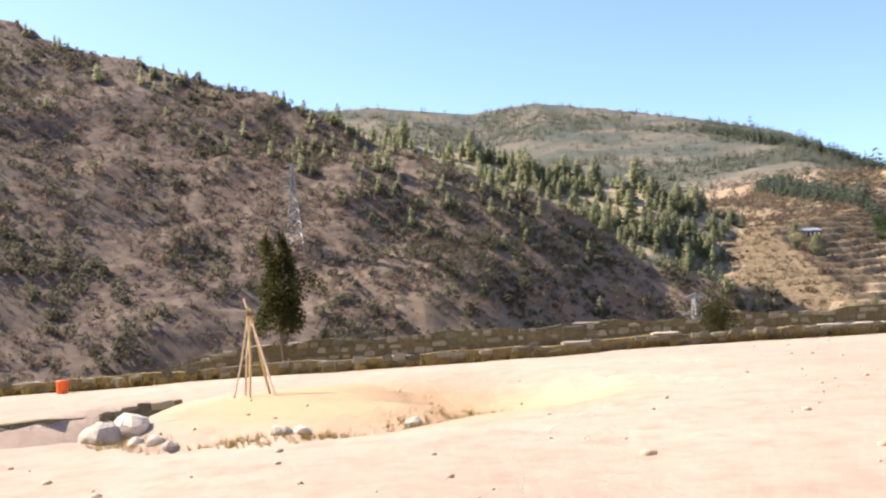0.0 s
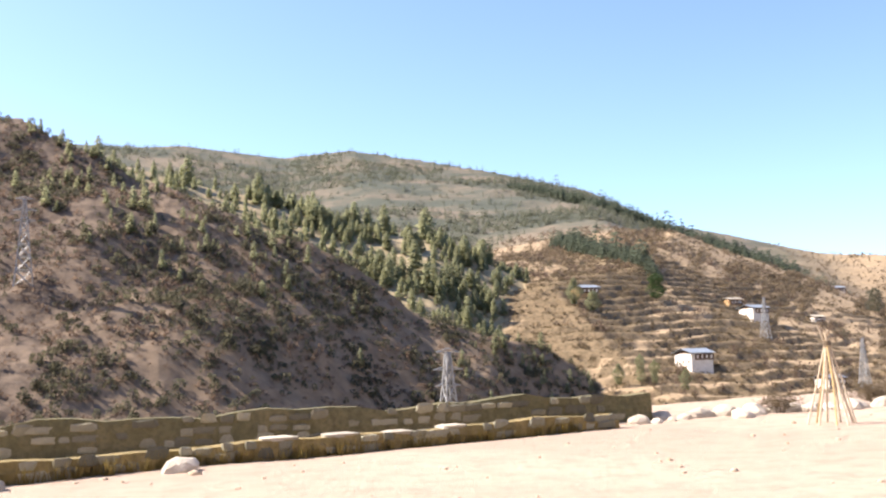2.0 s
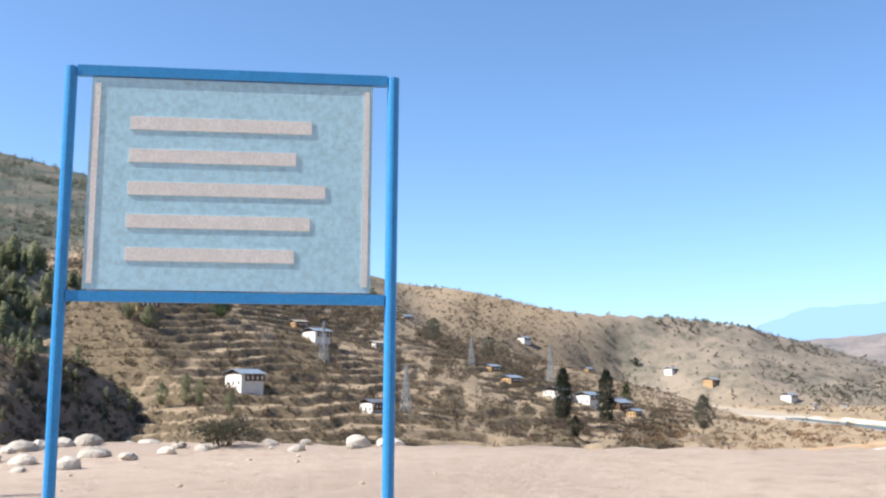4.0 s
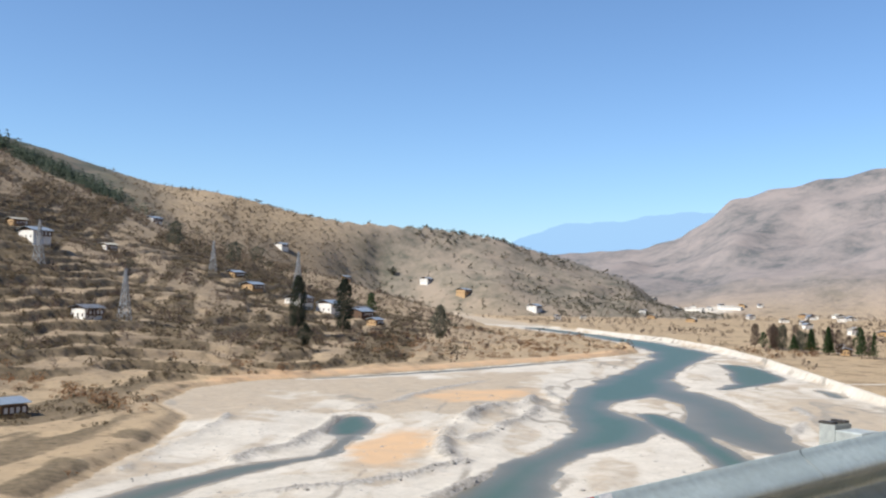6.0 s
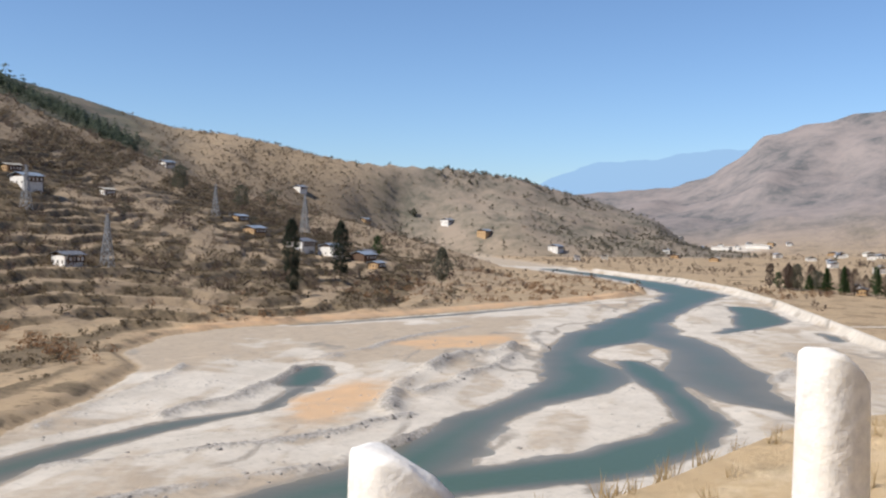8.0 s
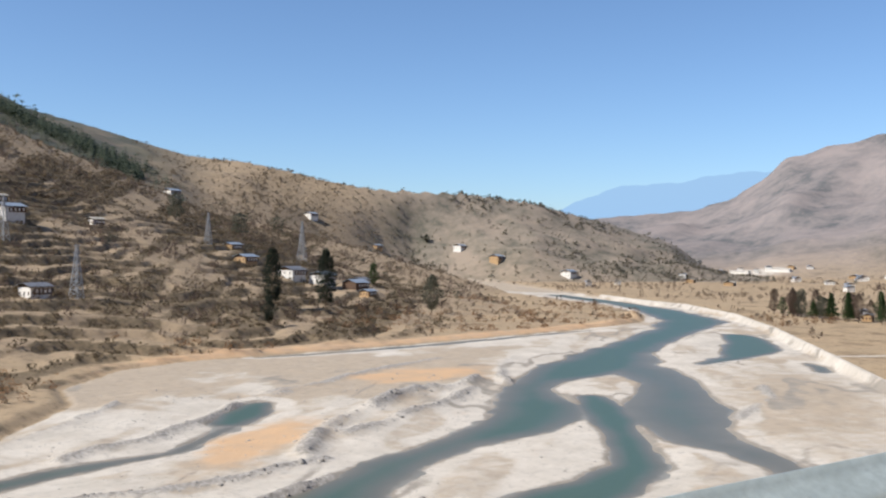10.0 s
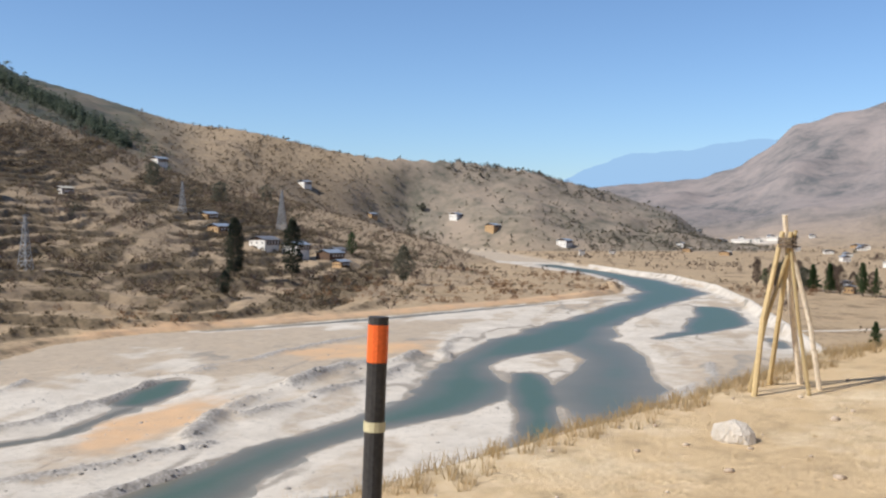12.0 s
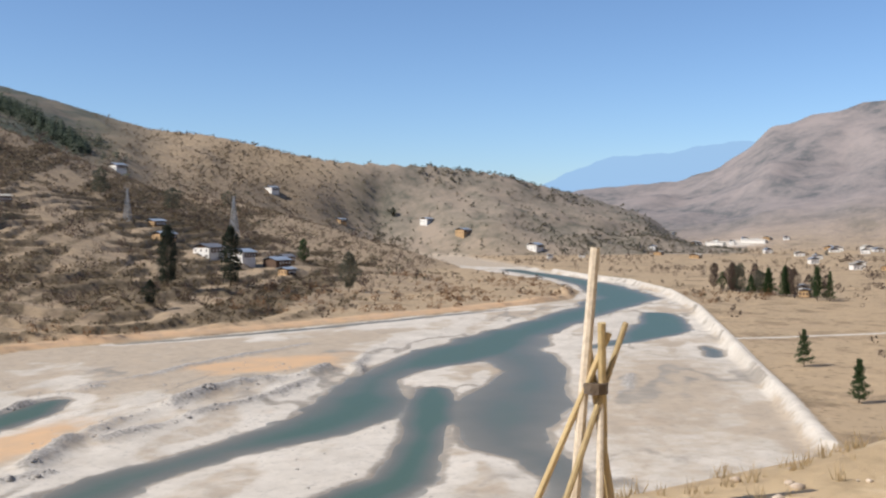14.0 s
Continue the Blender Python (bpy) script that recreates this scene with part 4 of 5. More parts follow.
def young_cypress(x, y):
    top = base("young_cypress", Matrix.Translation((x, y, height(x, y))) @ Matrix.Diagonal((1.8, 1.8, 1.4, 1)), "young dark green cypress leaning in the wind", "tree")
    bm = bmesh.new()
    rod(bm, (0.1, 0, -0.1), (0.02, 0, 1.1), 0.035, 0.025)
    rod(bm, (0.02, 0, 1.1), (0.12, 0, 2.6), 0.025, 0.01)
    part("trunk", bm, BARK, top)
    rng = np.random.default_rng(3)
    rows = []
    for i in range(900):
        u = rng.uniform(0, 1)
        w = 0.34 * math.sin(math.pi * min(u * 0.74 + 0.26, 0.97)) ** 0.75 * (0.85 + 0.2 * math.sin(u * 17))
        a, q = rng.uniform(0, 6.28), rng.uniform(0.1, 1) ** 0.5
        lean = 0.12 * math.sin(u * 3.2) - 0.03 + (0.3 * rng.uniform(0.2, 1) if 0.42 < u < 0.56 and math.cos(a) > 0.75 else 0)
        fork = 0.085 * (1 if math.cos(a) > 0 else -1) * step(0.7, 0.95, u)
        rows.append((w * q * math.cos(a) + lean + fork, w * q * math.sin(a), 0.60 + 1.72 * u - 0.12 * q, 0.24 * (1 - 0.45 * u), a))
    rows += [(0.12 + 0.012 * i, 0.0, 2.2 + 0.035 * i, 0.13, i) for i in range(9)] + [(-0.10 - 0.006 * i, 0, 2.14 + 0.035 * i, 0.13, i) for i in range(8)]
    leafy("crown", clump(9, 4, 1.9, 0.42, 0.3), rows, YOUNG_L, top)


young_cypress(-3.75, 25.4)


def bush(name, x, y, z, size, tall, mat, label, seed, leaves=420, stems=14, category="bush"):
    top = base(name, Matrix.Translation((x, y, z)), label, category)
    rng = np.random.default_rng(seed)
    bm = bmesh.new()
    rr = random.Random(seed)
    for i in range(stems):
        a, u = rr.uniform(0, 6.28), rr.uniform(0.2, 0.5)
        tip = Vector((math.cos(a) * size * u, math.sin(a) * size * u, tall * rr.uniform(0.6, 1.08)))
        mid = tip * 0.55 + Vector((rr.uniform(-.1, .1), rr.uniform(-.1, .1), 0.06)) * size * 0.5
        rod(bm, (math.cos(a) * 0.05, math.sin(a) * 0.05, -0.1), mid, 0.014 * size, 0.009 * size, 5)
        rod(bm, mid, tip, 0.009 * size, 0.004 * size, 5)
        for k in range(3):
            side = mid + (tip - mid) * rr.uniform(0.2, 0.8)
            rod(bm, side, side + Vector((rr.uniform(-.2, .2), rr.uniform(-.2, .2), rr.uniform(0.1, .3))) * size * 0.6, 0.005 * size, 0.002 * size, 4)
    part("branching_stem", bm, BARK, top)
    rows = []
    for i in range(leaves):
        p = rng.normal(size=3) * (0.22, 0.22, 0.25)
        rows.append((p[0] * size, p[1] * size, tall * (0.52 + p[2] * 0.9) if tall * (0.52 + p[2] * .9) > 0.05 else 0.1, size * rng.uniform(0.035, 0.075), rng.uniform(0, 6)))
    leafy("foliage", clump(5, seed, 1.0, 0.7, 0.3), rows, mat, top)
    return top


for i, (s, d, w, t) in enumerate(((60.8, 4.7, 1.4, 0.82), (61.9, 5.0, 1.5, 0.76))):
    x, y, z, a = along(s, d)
    bush("dry_bush", x, y, height(x, y) - 0.05, w, t + z - height(x, y), RUSSET_L, "russet leafless thorn bush on the road's edge", 20 + i, 1500, 34)
x, y = 7.0, 24.3
bush("small_tree", x, y, height(x, y), 1.0, 1.05, YOUNG_L, "round olive-green bush behind the stone wall", 31, 2200, 12)
for i, (x, y, w, t, m) in enumerate(((34.4, 28.6, 1.5, 0.42, YOUNG_L), (35.6, 28.9, 1.6, 0.45, YOUNG_L), (37.2, 29.2, 1.4, 0.4, YOUNG_L), (44, 30.6, 1.2, 0.42, SHRUB_L), (47.5, 31.6, 1.5, 0.5, SHRUB_L), (31.2, 28.6, 1.0, 0.4, HEDGE_L), (28.5, 27.6, 0.8, 0.35, HEDGE_L), (39.6, 28.3, 0.6, 0.35, YOUNG_L))):
    bush("roadside_shrub", x, y, height(x, y), w, t + max(0.8 - height(x, y), 0) * 0.6, m, "dull green shrub among the pale boulders", 40 + i, 1100, 10)

rng = np.random.default_rng(8)


def tufts(count, s0, s1, d0, d1, size, hang=0.0):
    rows = []
    while len(rows) < count:
        s = rng.uniform(s0, s1)
        e = float(np.interp(s, EDGE_S, EDGE_D))
        d = e + rng.uniform(d0, d1)
        x, y, z, a = along(s, d)
        rows.append((x, y, s, size * rng.uniform(0.5, 1.3), rng.uniform(0, 6)))
    arr = np.array(rows)
    z = sample(gz, arr[:, 0], arr[:, 1])
    arr[:, 2] = z - 0.02
    return [tuple(r) for r in arr]


def blades(count, seed):
    """A tuft of thin upright blades, of unit height."""
    r = np.random.default_rng(seed)
    v, f = [], []
    for i in range(count):
        p, a, l = r.normal(size=2) * 0.16, r.uniform(0, 6.28), r.uniform(0.5, 1)
        lean = r.normal(size=2) * 0.28 * l
        k = len(v)
        v += [(p[0] - 0.025 * math.cos(a), p[1] - 0.025 * math.sin(a), 0), (p[0] + 0.025 * math.cos(a), p[1] + 0.025 * math.sin(a), 0), (p[0] + lean[0], p[1] + lean[1], l)]
        f.append((k, k + 1, k + 2))
    return np.array(v), np.array(f)


grass = tufts(1500, 74, 104, -1.0, 3.0, 0.15) + tufts(3600, 121, 150, -0.4, 3.5, 0.10) + tufts(1600, 126, 136, -0.5, 1.6, 0.13) + tufts(1200, 121, 150, -4.0, -0.3, 0.05) + tufts(700, 126, 146, -5, -0.3, 0.04) + tufts(500, 62, 80, 0.2, 5.0, 0.25) + tufts(500, 146, 160, -0.6, 2, 0.13)
tagged(leafy("dry_grass", blades(14, 2), grass, DRY_L), "tufts of dry straw-coloured grass on the verge", "grass", "", "stuff")
weeds = tufts(420, 76, 100, 0.2, 3.5, 0.2) + tufts(420, 122, 150, 0.4, 4.0, 0.18)
tagged(leafy("dry_weeds", blades(12, 5), weeds, leafage("weed_stalks", (0.30, 0.22, 0.12), (0.46, 0.35, 0.21))), "brown dry weeds on the slope's edge", "weeds", "", "stuff")
lotweeds = []
for i in range(1500):
    x = rng.uniform(-14, 24)
    y = float(np.interp(x, [p[0] for p in LOWER], [p[1] for p in LOWER])) - 0.22 + rng.normal() * 0.06
    lotweeds.append((x, y, 0, rng.uniform(0.1, 0.3), rng.uniform(0, 6)))
arr = np.array(lotweeds)
arr[:, 2] = sample(gz, arr[:, 0], arr[:, 1])
tagged(leafy("wall_grass", blades(12, 6), [tuple(r) for r in arr], leafage("olive_grass", (0.16, 0.12, 0.035), (0.30, 0.22, 0.08))), "dry olive grass growing along the low wall", "grass", "", "stuff")
mound = []
for i in range(900):
    a, q = rng.uniform(0, 6.28), rng.uniform(0.98, 1.2)
    x, y = -1.6 + 2.3 * q * math.cos(a), 13.2 + 2.7 * q * (-abs(math.sin(a)) if i % 4 else abs(math.sin(a)))
    mound.append((x, y, 0, rng.uniform(0.04, 0.12), a))
arr = np.array(mound)
arr[:, 2] = sample(gz, arr[:, 0], arr[:, 1])
tagged(leafy("mound_grass", blades(12, 7), [tuple(r) for r in arr], bpy.data.materials["olive_grass"]), "olive and straw grass fringing the planted mound", "grass", "", "stuff")


# ---- milestone, guard stones, notice board, barrel ----
x, y, z, a = along(31.3, 3.3)
stone = base("milestone", Matrix.Translation((x, y, height(x, y))) @ Matrix.Rotation(a + radians(25), 4, "Z"), "white milestone with a rounded yellow top", "milestone")
bm = bmesh.new()
box(bm, -0.16, 0.16, -0.10, 0.10, -0.1, 0.66, 0.012)
part("body", bm, WHITE_P, stone)
bm = bmesh.new()
ring = [(-0.165, 0.662)] + [(-0.165 * math.cos(q), 0.78 + 0.17 * math.sin(q)) for q in np.linspace(0, math.pi, 13)] + [(0.165, 0.662)]
f = bm.faces.new([bm.verts.new((u, -0.105, w)) for u, w in ring])
ext = bmesh.ops.extrude_face_region(bm, geom=[f])
bmesh.ops.translate(bm, verts=[v for v in ext["geom"] if isinstance(v, bmesh.types.BMVert)], vec=(0, 0.21, 0))
bmesh.ops.recalc_face_normals(bm, faces=bm.faces[:])
part("rounded_top", bm, YELLOW_P, stone, "yellow painted rounded top")
bm = bmesh.new()
for u in (-0.055, -0.01, 0.035):
    box(bm, u - 0.012, u + 0.012, -0.109, -0.105, 0.76, 0.84)
part("number_bars", bm, RED_P, stone, "faded red bars of writing")

rng2 = random.Random(12)
for i, (s, d, tall, w) in enumerate(((84.2, 2.5, 0.70, 0.33), (86.0, 2.5, 0.80, 0.285), (87.8, 2.5, 0.78, 0.29), (36.3, 12.5, 0.50, 0.26))):
    x, y, z, a = along(s, d)
    g = base("guard_stone", Matrix.Translation((x, y, height(x, y))) @ Matrix.Rotation(a + radians(-12 + 8 * i), 4, "Z"), "whitewashed roadside guard stone with a sloping rounded top", "guard stone", "guard stones")
    bm = bmesh.new()
    rows = []
    for k in range(14):
        u = min(k / 10, 1)
        rr_ = 1.0 if k <= 10 else (0.96, 0.86, 0.6)[k - 11]
        ring = []
        for j in range(24):
            q = 2 * math.pi * j / 24
            cx, cy = math.copysign(abs(math.cos(q)) ** 0.75, math.cos(q)), math.copysign(abs(math.sin(q)) ** 0.75, math.sin(q))
            px, py = cx * w * 0.5 * rr_ * (1.04 - 0.10 * u), cy * w * 0.38 * rr_ * (1.03 - 0.06 * u)
            cut = 0.72 * max(px + 0.16 * w, 0) + 0.12 * abs(py)
            ring.append(bm.verts.new((px, py, (u * tall + (0, 0.012, 0.02, 0.026)[max(k - 10, 0)]) - 0.08 - cut * u ** 3 + 0.003 * math.sin(j * 1.9 + k) + 0.004 * math.sin(j * 0.9 + k * 2.1))))
        rows.append(ring)
    for a_, b_ in zip(rows, rows[1:]):
        for j in range(24):
            bm.faces.new((a_[j], a_[(j + 1) % 24], b_[(j + 1) % 24], b_[j]))
    bm.faces.new(rows[-1])
    part("body", bm, STAINED, g, "", True)

x, y, z, a = 39.2, 21.5, 0, 0
board = base("notice_board", Matrix.Translation((x, y, height(x, y))) @ Matrix.Rotation(radians(-28), 4, "Z"), "blue-framed pale notice board on two steel posts", "notice board")
for u in (0.0, 2.15):
    bm = bmesh.new()
    rod(bm, (u, 0, -0.3), (u, 0, 3.35), 0.04, 0.04, 12)
    part("post", bm, BLUE_P, board)
bm = bmesh.new()
box(bm, 0.14, 2.01, -0.015, 0.015, 1.86, 3.28)
part("panel", bm, CYAN_P, board, "pale sky-blue panel")
for z0, z1 in ((1.78, 1.85), (3.29, 3.36)):
    bm = bmesh.new()
    box(bm, 0.042, 2.108, -0.025, 0.025, z0, z1)
    part("crossbar", bm, BLUE_P, board)
bm = bmesh.new()
for u in (0.16, 1.95):
    box(bm, u, u + 0.04, -0.02, -0.0155, 1.9, 3.24)
for k in range(5):
    box(bm, 0.4, 1.5 + 0.1 * (k % 3), -0.02, -0.0155, 2.05 + 0.22 * k, 2.14 + 0.22 * k)
part("writing_bars", bm, WHITE_P, board, "white bars of writing")

drum = base("orange_drum", Matrix.Translation((-7.3, 20.3, height(-7.3, 20.3))), "small orange plastic drum by the low wall", "drum")
bm = bmesh.new()
bmesh.ops.create_cone(bm, cap_ends=True, segments=14, radius1=0.11, radius2=0.12, depth=0.26, matrix=Matrix.Translation((0, 0, 0.13)))
bmesh.ops.bevel(bm, geom=[e for e in bm.edges], offset=0.012, segments=1, affect="EDGES")
part("body", bm, ORANGE_P, drum)


# ---- crash barriers ----
def w_profile():
    """Across the beam: outward offset and height; two ridges towards the road."""
    pts = []
    for u in np.linspace(0, 1, 23):
        pts.append((0.045 - 0.045 * math.cos(u * 4 * math.pi), 0.32 * u))
    return pts


def sweep(bm, s0, s1, prof, pitch, place):
    rows = []
    n = max(int((s1 - s0) / pitch), 1)
    for s in np.linspace(s0, s1, n + 1):
        rows.append([bm.verts.new(place(s, o, h)) for o, h in prof])
    for a, b in zip(rows, rows[1:]):
        for i in range(len(prof) - 1):
            bm.faces.new((a[i], b[i], b[i + 1], a[i + 1]))
    return bm


def crash_barrier(s0, s1, d, tall, label, posts, offsets, end_wing, bands):
    """offsets: the paints of each set of bands; bands: where the sets begin."""
    ox, oy, oz, oa = along(s0, d)
    top = base("crash_barrier", Matrix.Translation((ox, oy, oz)), label, "guard rail")

    def place(s, o, h):
        x, y, z, a = along(s, d - o)
        droop = 0.0
        return (x - ox, y - oy, z + tall - 0.32 + h - droop - oz)

    prof = w_profile()
    back = [(o - 0.004, h) for o, h in reversed(prof)]
    bay = 4.0
    s = s0
    while s < s1 - 0.1:
        e = min(s + bay, s1)
        bm = bmesh.new()
        sweep(bm, s, e - 0.006, prof + back + prof[:1], 0.5, place)
        part("beam", bm, ZINC, top, "", True)
        s = e
    for p in posts:
        x, y, z, a = along(p, d + 0.0)
        m = Matrix.Translation((x - ox, y - oy, z - oz)) @ Matrix.Rotation(a, 4, "Z")
        bm = bmesh.new()
        box(bm, -0.055, 0.055, 0.11, 0.116, -0.5, tall + 0.02)
        box(bm, -0.055, -0.049, 0.116, 0.17, -0.5, tall + 0.02)
        box(bm, 0.049, 0.055, 0.116, 0.17, -0.5, tall + 0.02)
        bmesh.ops.transform(bm, matrix=m, verts=bm.verts[:])
        post = part("post", bm, POST_GREY, top)
        bm = bmesh.new()
        box(bm, -0.06, 0.06, 0.004, 0.108, tall - 0.31, tall + 0.004, 0.004)
        bmesh.ops.transform(bm, matrix=m, verts=bm.verts[:])
        block = part("spacer_block", bm, POST_GREY, top)
        for q in (-0.04, 0.042):
            bm = bmesh.new()
            box(bm, q - 0.013, q + 0.013, 0.118, 0.175, tall + 0.021, tall + 0.03)
            bmesh.ops.transform(bm, matrix=m, verts=bm.verts[:])
            part("edge_cap", bm, BLACK, block, "black rubber edge cap")
        for q, h in ((0.10, -0.06), (0.19, -0.075), (0.10, -0.26)):
            bm = bmesh.new()
            bmesh.ops.create_uvsphere(bm, u_segments=8, v_segments=5, radius=0.016, matrix=m @ Matrix.Translation((q, -0.086 if h > -.1 else -0.08, tall + h)))
            part("bolt", bm, ZINC_DARK, top)
    for p in bands:
        for k, mat in enumerate(offsets if p < 77 else offsets[::-1]):
            q = p + 0.03 + 0.068 * k
            if q + 0.06 > s1 or mat is None:
                continue
            bm = bmesh.new()
            sweep(bm, q, q + 0.05, [(o + 0.0025, h) for o, h in prof], 1.0, place)
            part("painted_band", bm, mat, top, "", True)
    for p, turn in end_wing:
        x, y, z, a = along(p, d)
        m = Matrix.Translation((x - ox, y - oy, z - oz)) @ Matrix.Rotation(a, 4, "Z")
        for k, mat in enumerate((ORANGE_P, WHITE_P, GREEN_P)):
            bm = bmesh.new()
            box(bm, -0.10, 0.10, -0.102, -0.092, tall - 0.01 - 0.075 * (k + 1) + 0.10, tall - 0.01 - 0.075 * k + 0.095)
            bmesh.ops.transform(bm, matrix=m, verts=bm.verts[:])
            part("end_marker", bm, mat, top)
    return top


TRI = (GREEN_P, ORANGE_P, WHITE_P)
RAIL_D, RAIL_H = 1.72, 0.745
posts = [61.11 + 1.77 * k + (-0.15 if k < 2 else 0.22 if k > 8 else 0.0) for k in range(12)]
bands = [61.26 + 0.07 + 1.753 * k for k in range(12)]
crash_barrier(60.2, 82.6, RAIL_D, RAIL_H, "galvanised W-beam crash barrier with green, orange and white bands", posts, TRI, ((60.35, 0), (82.45, 0)), bands)
posts = [96.7 + 1.8 * k for k in range(10)]
crash_barrier(96.3, 114.4, RAIL_D, RAIL_H, "galvanised W-beam crash barrier with painted bands above the river", posts, TRI, ((96.4, 0), (114.3, 0)), [p + 0.15 for p in posts])


# ---- white parapet with caged reflector posts ----
def parapet(s0, s1):
    ox, oy, oz, oa = along(s0, 2.1)
    top = base("parapet", Matrix.Translation((ox, oy, oz)), "whitewashed concrete culvert parapet", "parapet")
    bm = bmesh.new()
    prof = [(-0.17, -0.4), (-0.17, 0.48), (-0.15, 0.5), (0.15, 0.5), (0.17, 0.48), (0.17, -0.4)]
    rows = []
    for s in np.linspace(s0, s1, 8):
        x, y, z, a = along(s, 2.1)
        rows.append([bm.verts.new((x - math.sin(a) * o - ox, y + math.cos(a) * o - oy, z + h - oz)) for o, h in prof])
    for a, b in zip(rows, rows[1:]):
        for i in range(5):
            bm.faces.new((a[i], a[i + 1], b[i + 1], b[i]))
    bm.faces.new(rows[0][::-1])
    bm.faces.new(rows[-1])
    bmesh.ops.recalc_face_normals(bm, faces=bm.faces[:])
    part("body", bm, WHITE_P, top)


parapet(114.9, 126.6)
parapet(127.2, 128.6)


def reflector_post(s, d, foot, tall, caged, lean):
    x, y, z, a = along(s, d)
    top = base("reflector_post", Matrix.Translation((x, y, z + foot)) @ Matrix.Rotation(a, 4, "Z") @ Matrix.Rotation(radians(lean), 4, "Y"),
               "black post with an orange reflector in a wire cage" if caged else "black post with a bare orange reflector band", "reflector post", "reflector posts")
    h = tall - foot
    bm = bmesh.new()
    rod(bm, (0, 0, -0.02 if caged else -1.2), (0, 0, h - 0.17 if caged else h), 0.026, 0.026, 14)
    part("pipe", bm, BLACK, top)
    bm = bmesh.new()
    rod(bm, (0, 0, h - 0.29), (0, 0, h - 0.265), 0.0285, 0.0285, 14)
    part("cream_band", bm, CREAM_P, top, "faded cream band")
    bm = bmesh.new()
    rod(bm, (0, 0, h - 0.145 if caged else h - 0.115), (0, 0, h - 0.03 if caged else h - 0.02), 0.027, 0.027, 14)
    part("reflector", bm, ORANGE_P, top, "bright orange reflector sleeve")
    if caged:
        bm = bmesh.new()
        rod(bm, (0, 0, h - 0.17), (0, 0, h - 0.16), 0.042, 0.042, 14)
        rod(bm, (0, 0, h - 0.012), (0, 0, h - 0.004), 0.036, 0.036, 14)
        rod(bm, (0, 0, h - 0.165), (0, 0, h - 0.005), 0.008, 0.008, 6)
        part("end_plates", bm, ZINC_DARK, top)
        bm = bmesh.new()
        for k in range(8):
            q = 2 * math.pi * k / 8
            rod(bm, (0.04 * math.cos(q), 0.04 * math.sin(q), h - 0.168), (0.038 * math.cos(q), 0.038 * math.sin(q), h + 0.004), 0.002, 0.002, 4)
        for u in np.linspace(h - 0.15, h - 0.004, 6):
            prev = None
            for k in range(13):
                q = 2 * math.pi * k / 12
                p = (0.0405 * math.cos(q), 0.0405 * math.sin(q), u)
                if prev:
                    rod(bm, prev, p, 0.0018, 0.0018, 4)
                prev = p
        part("cage", bm, CAP, top, "pale rusty wire cage")


for s_post, lean in ((116.92, 9), (118.81, 2), (120.65, 4), (122.52, 5), (124.26, 3)):
    reflector_post(s_post, 2.06, 0.5, 1.10, True, lean)
reflector_post(126.8, 2.4, 0.0, 1.01, False, 2)
reflector_post(128.68, 2.3, 0.0, 1.06, False, 2)


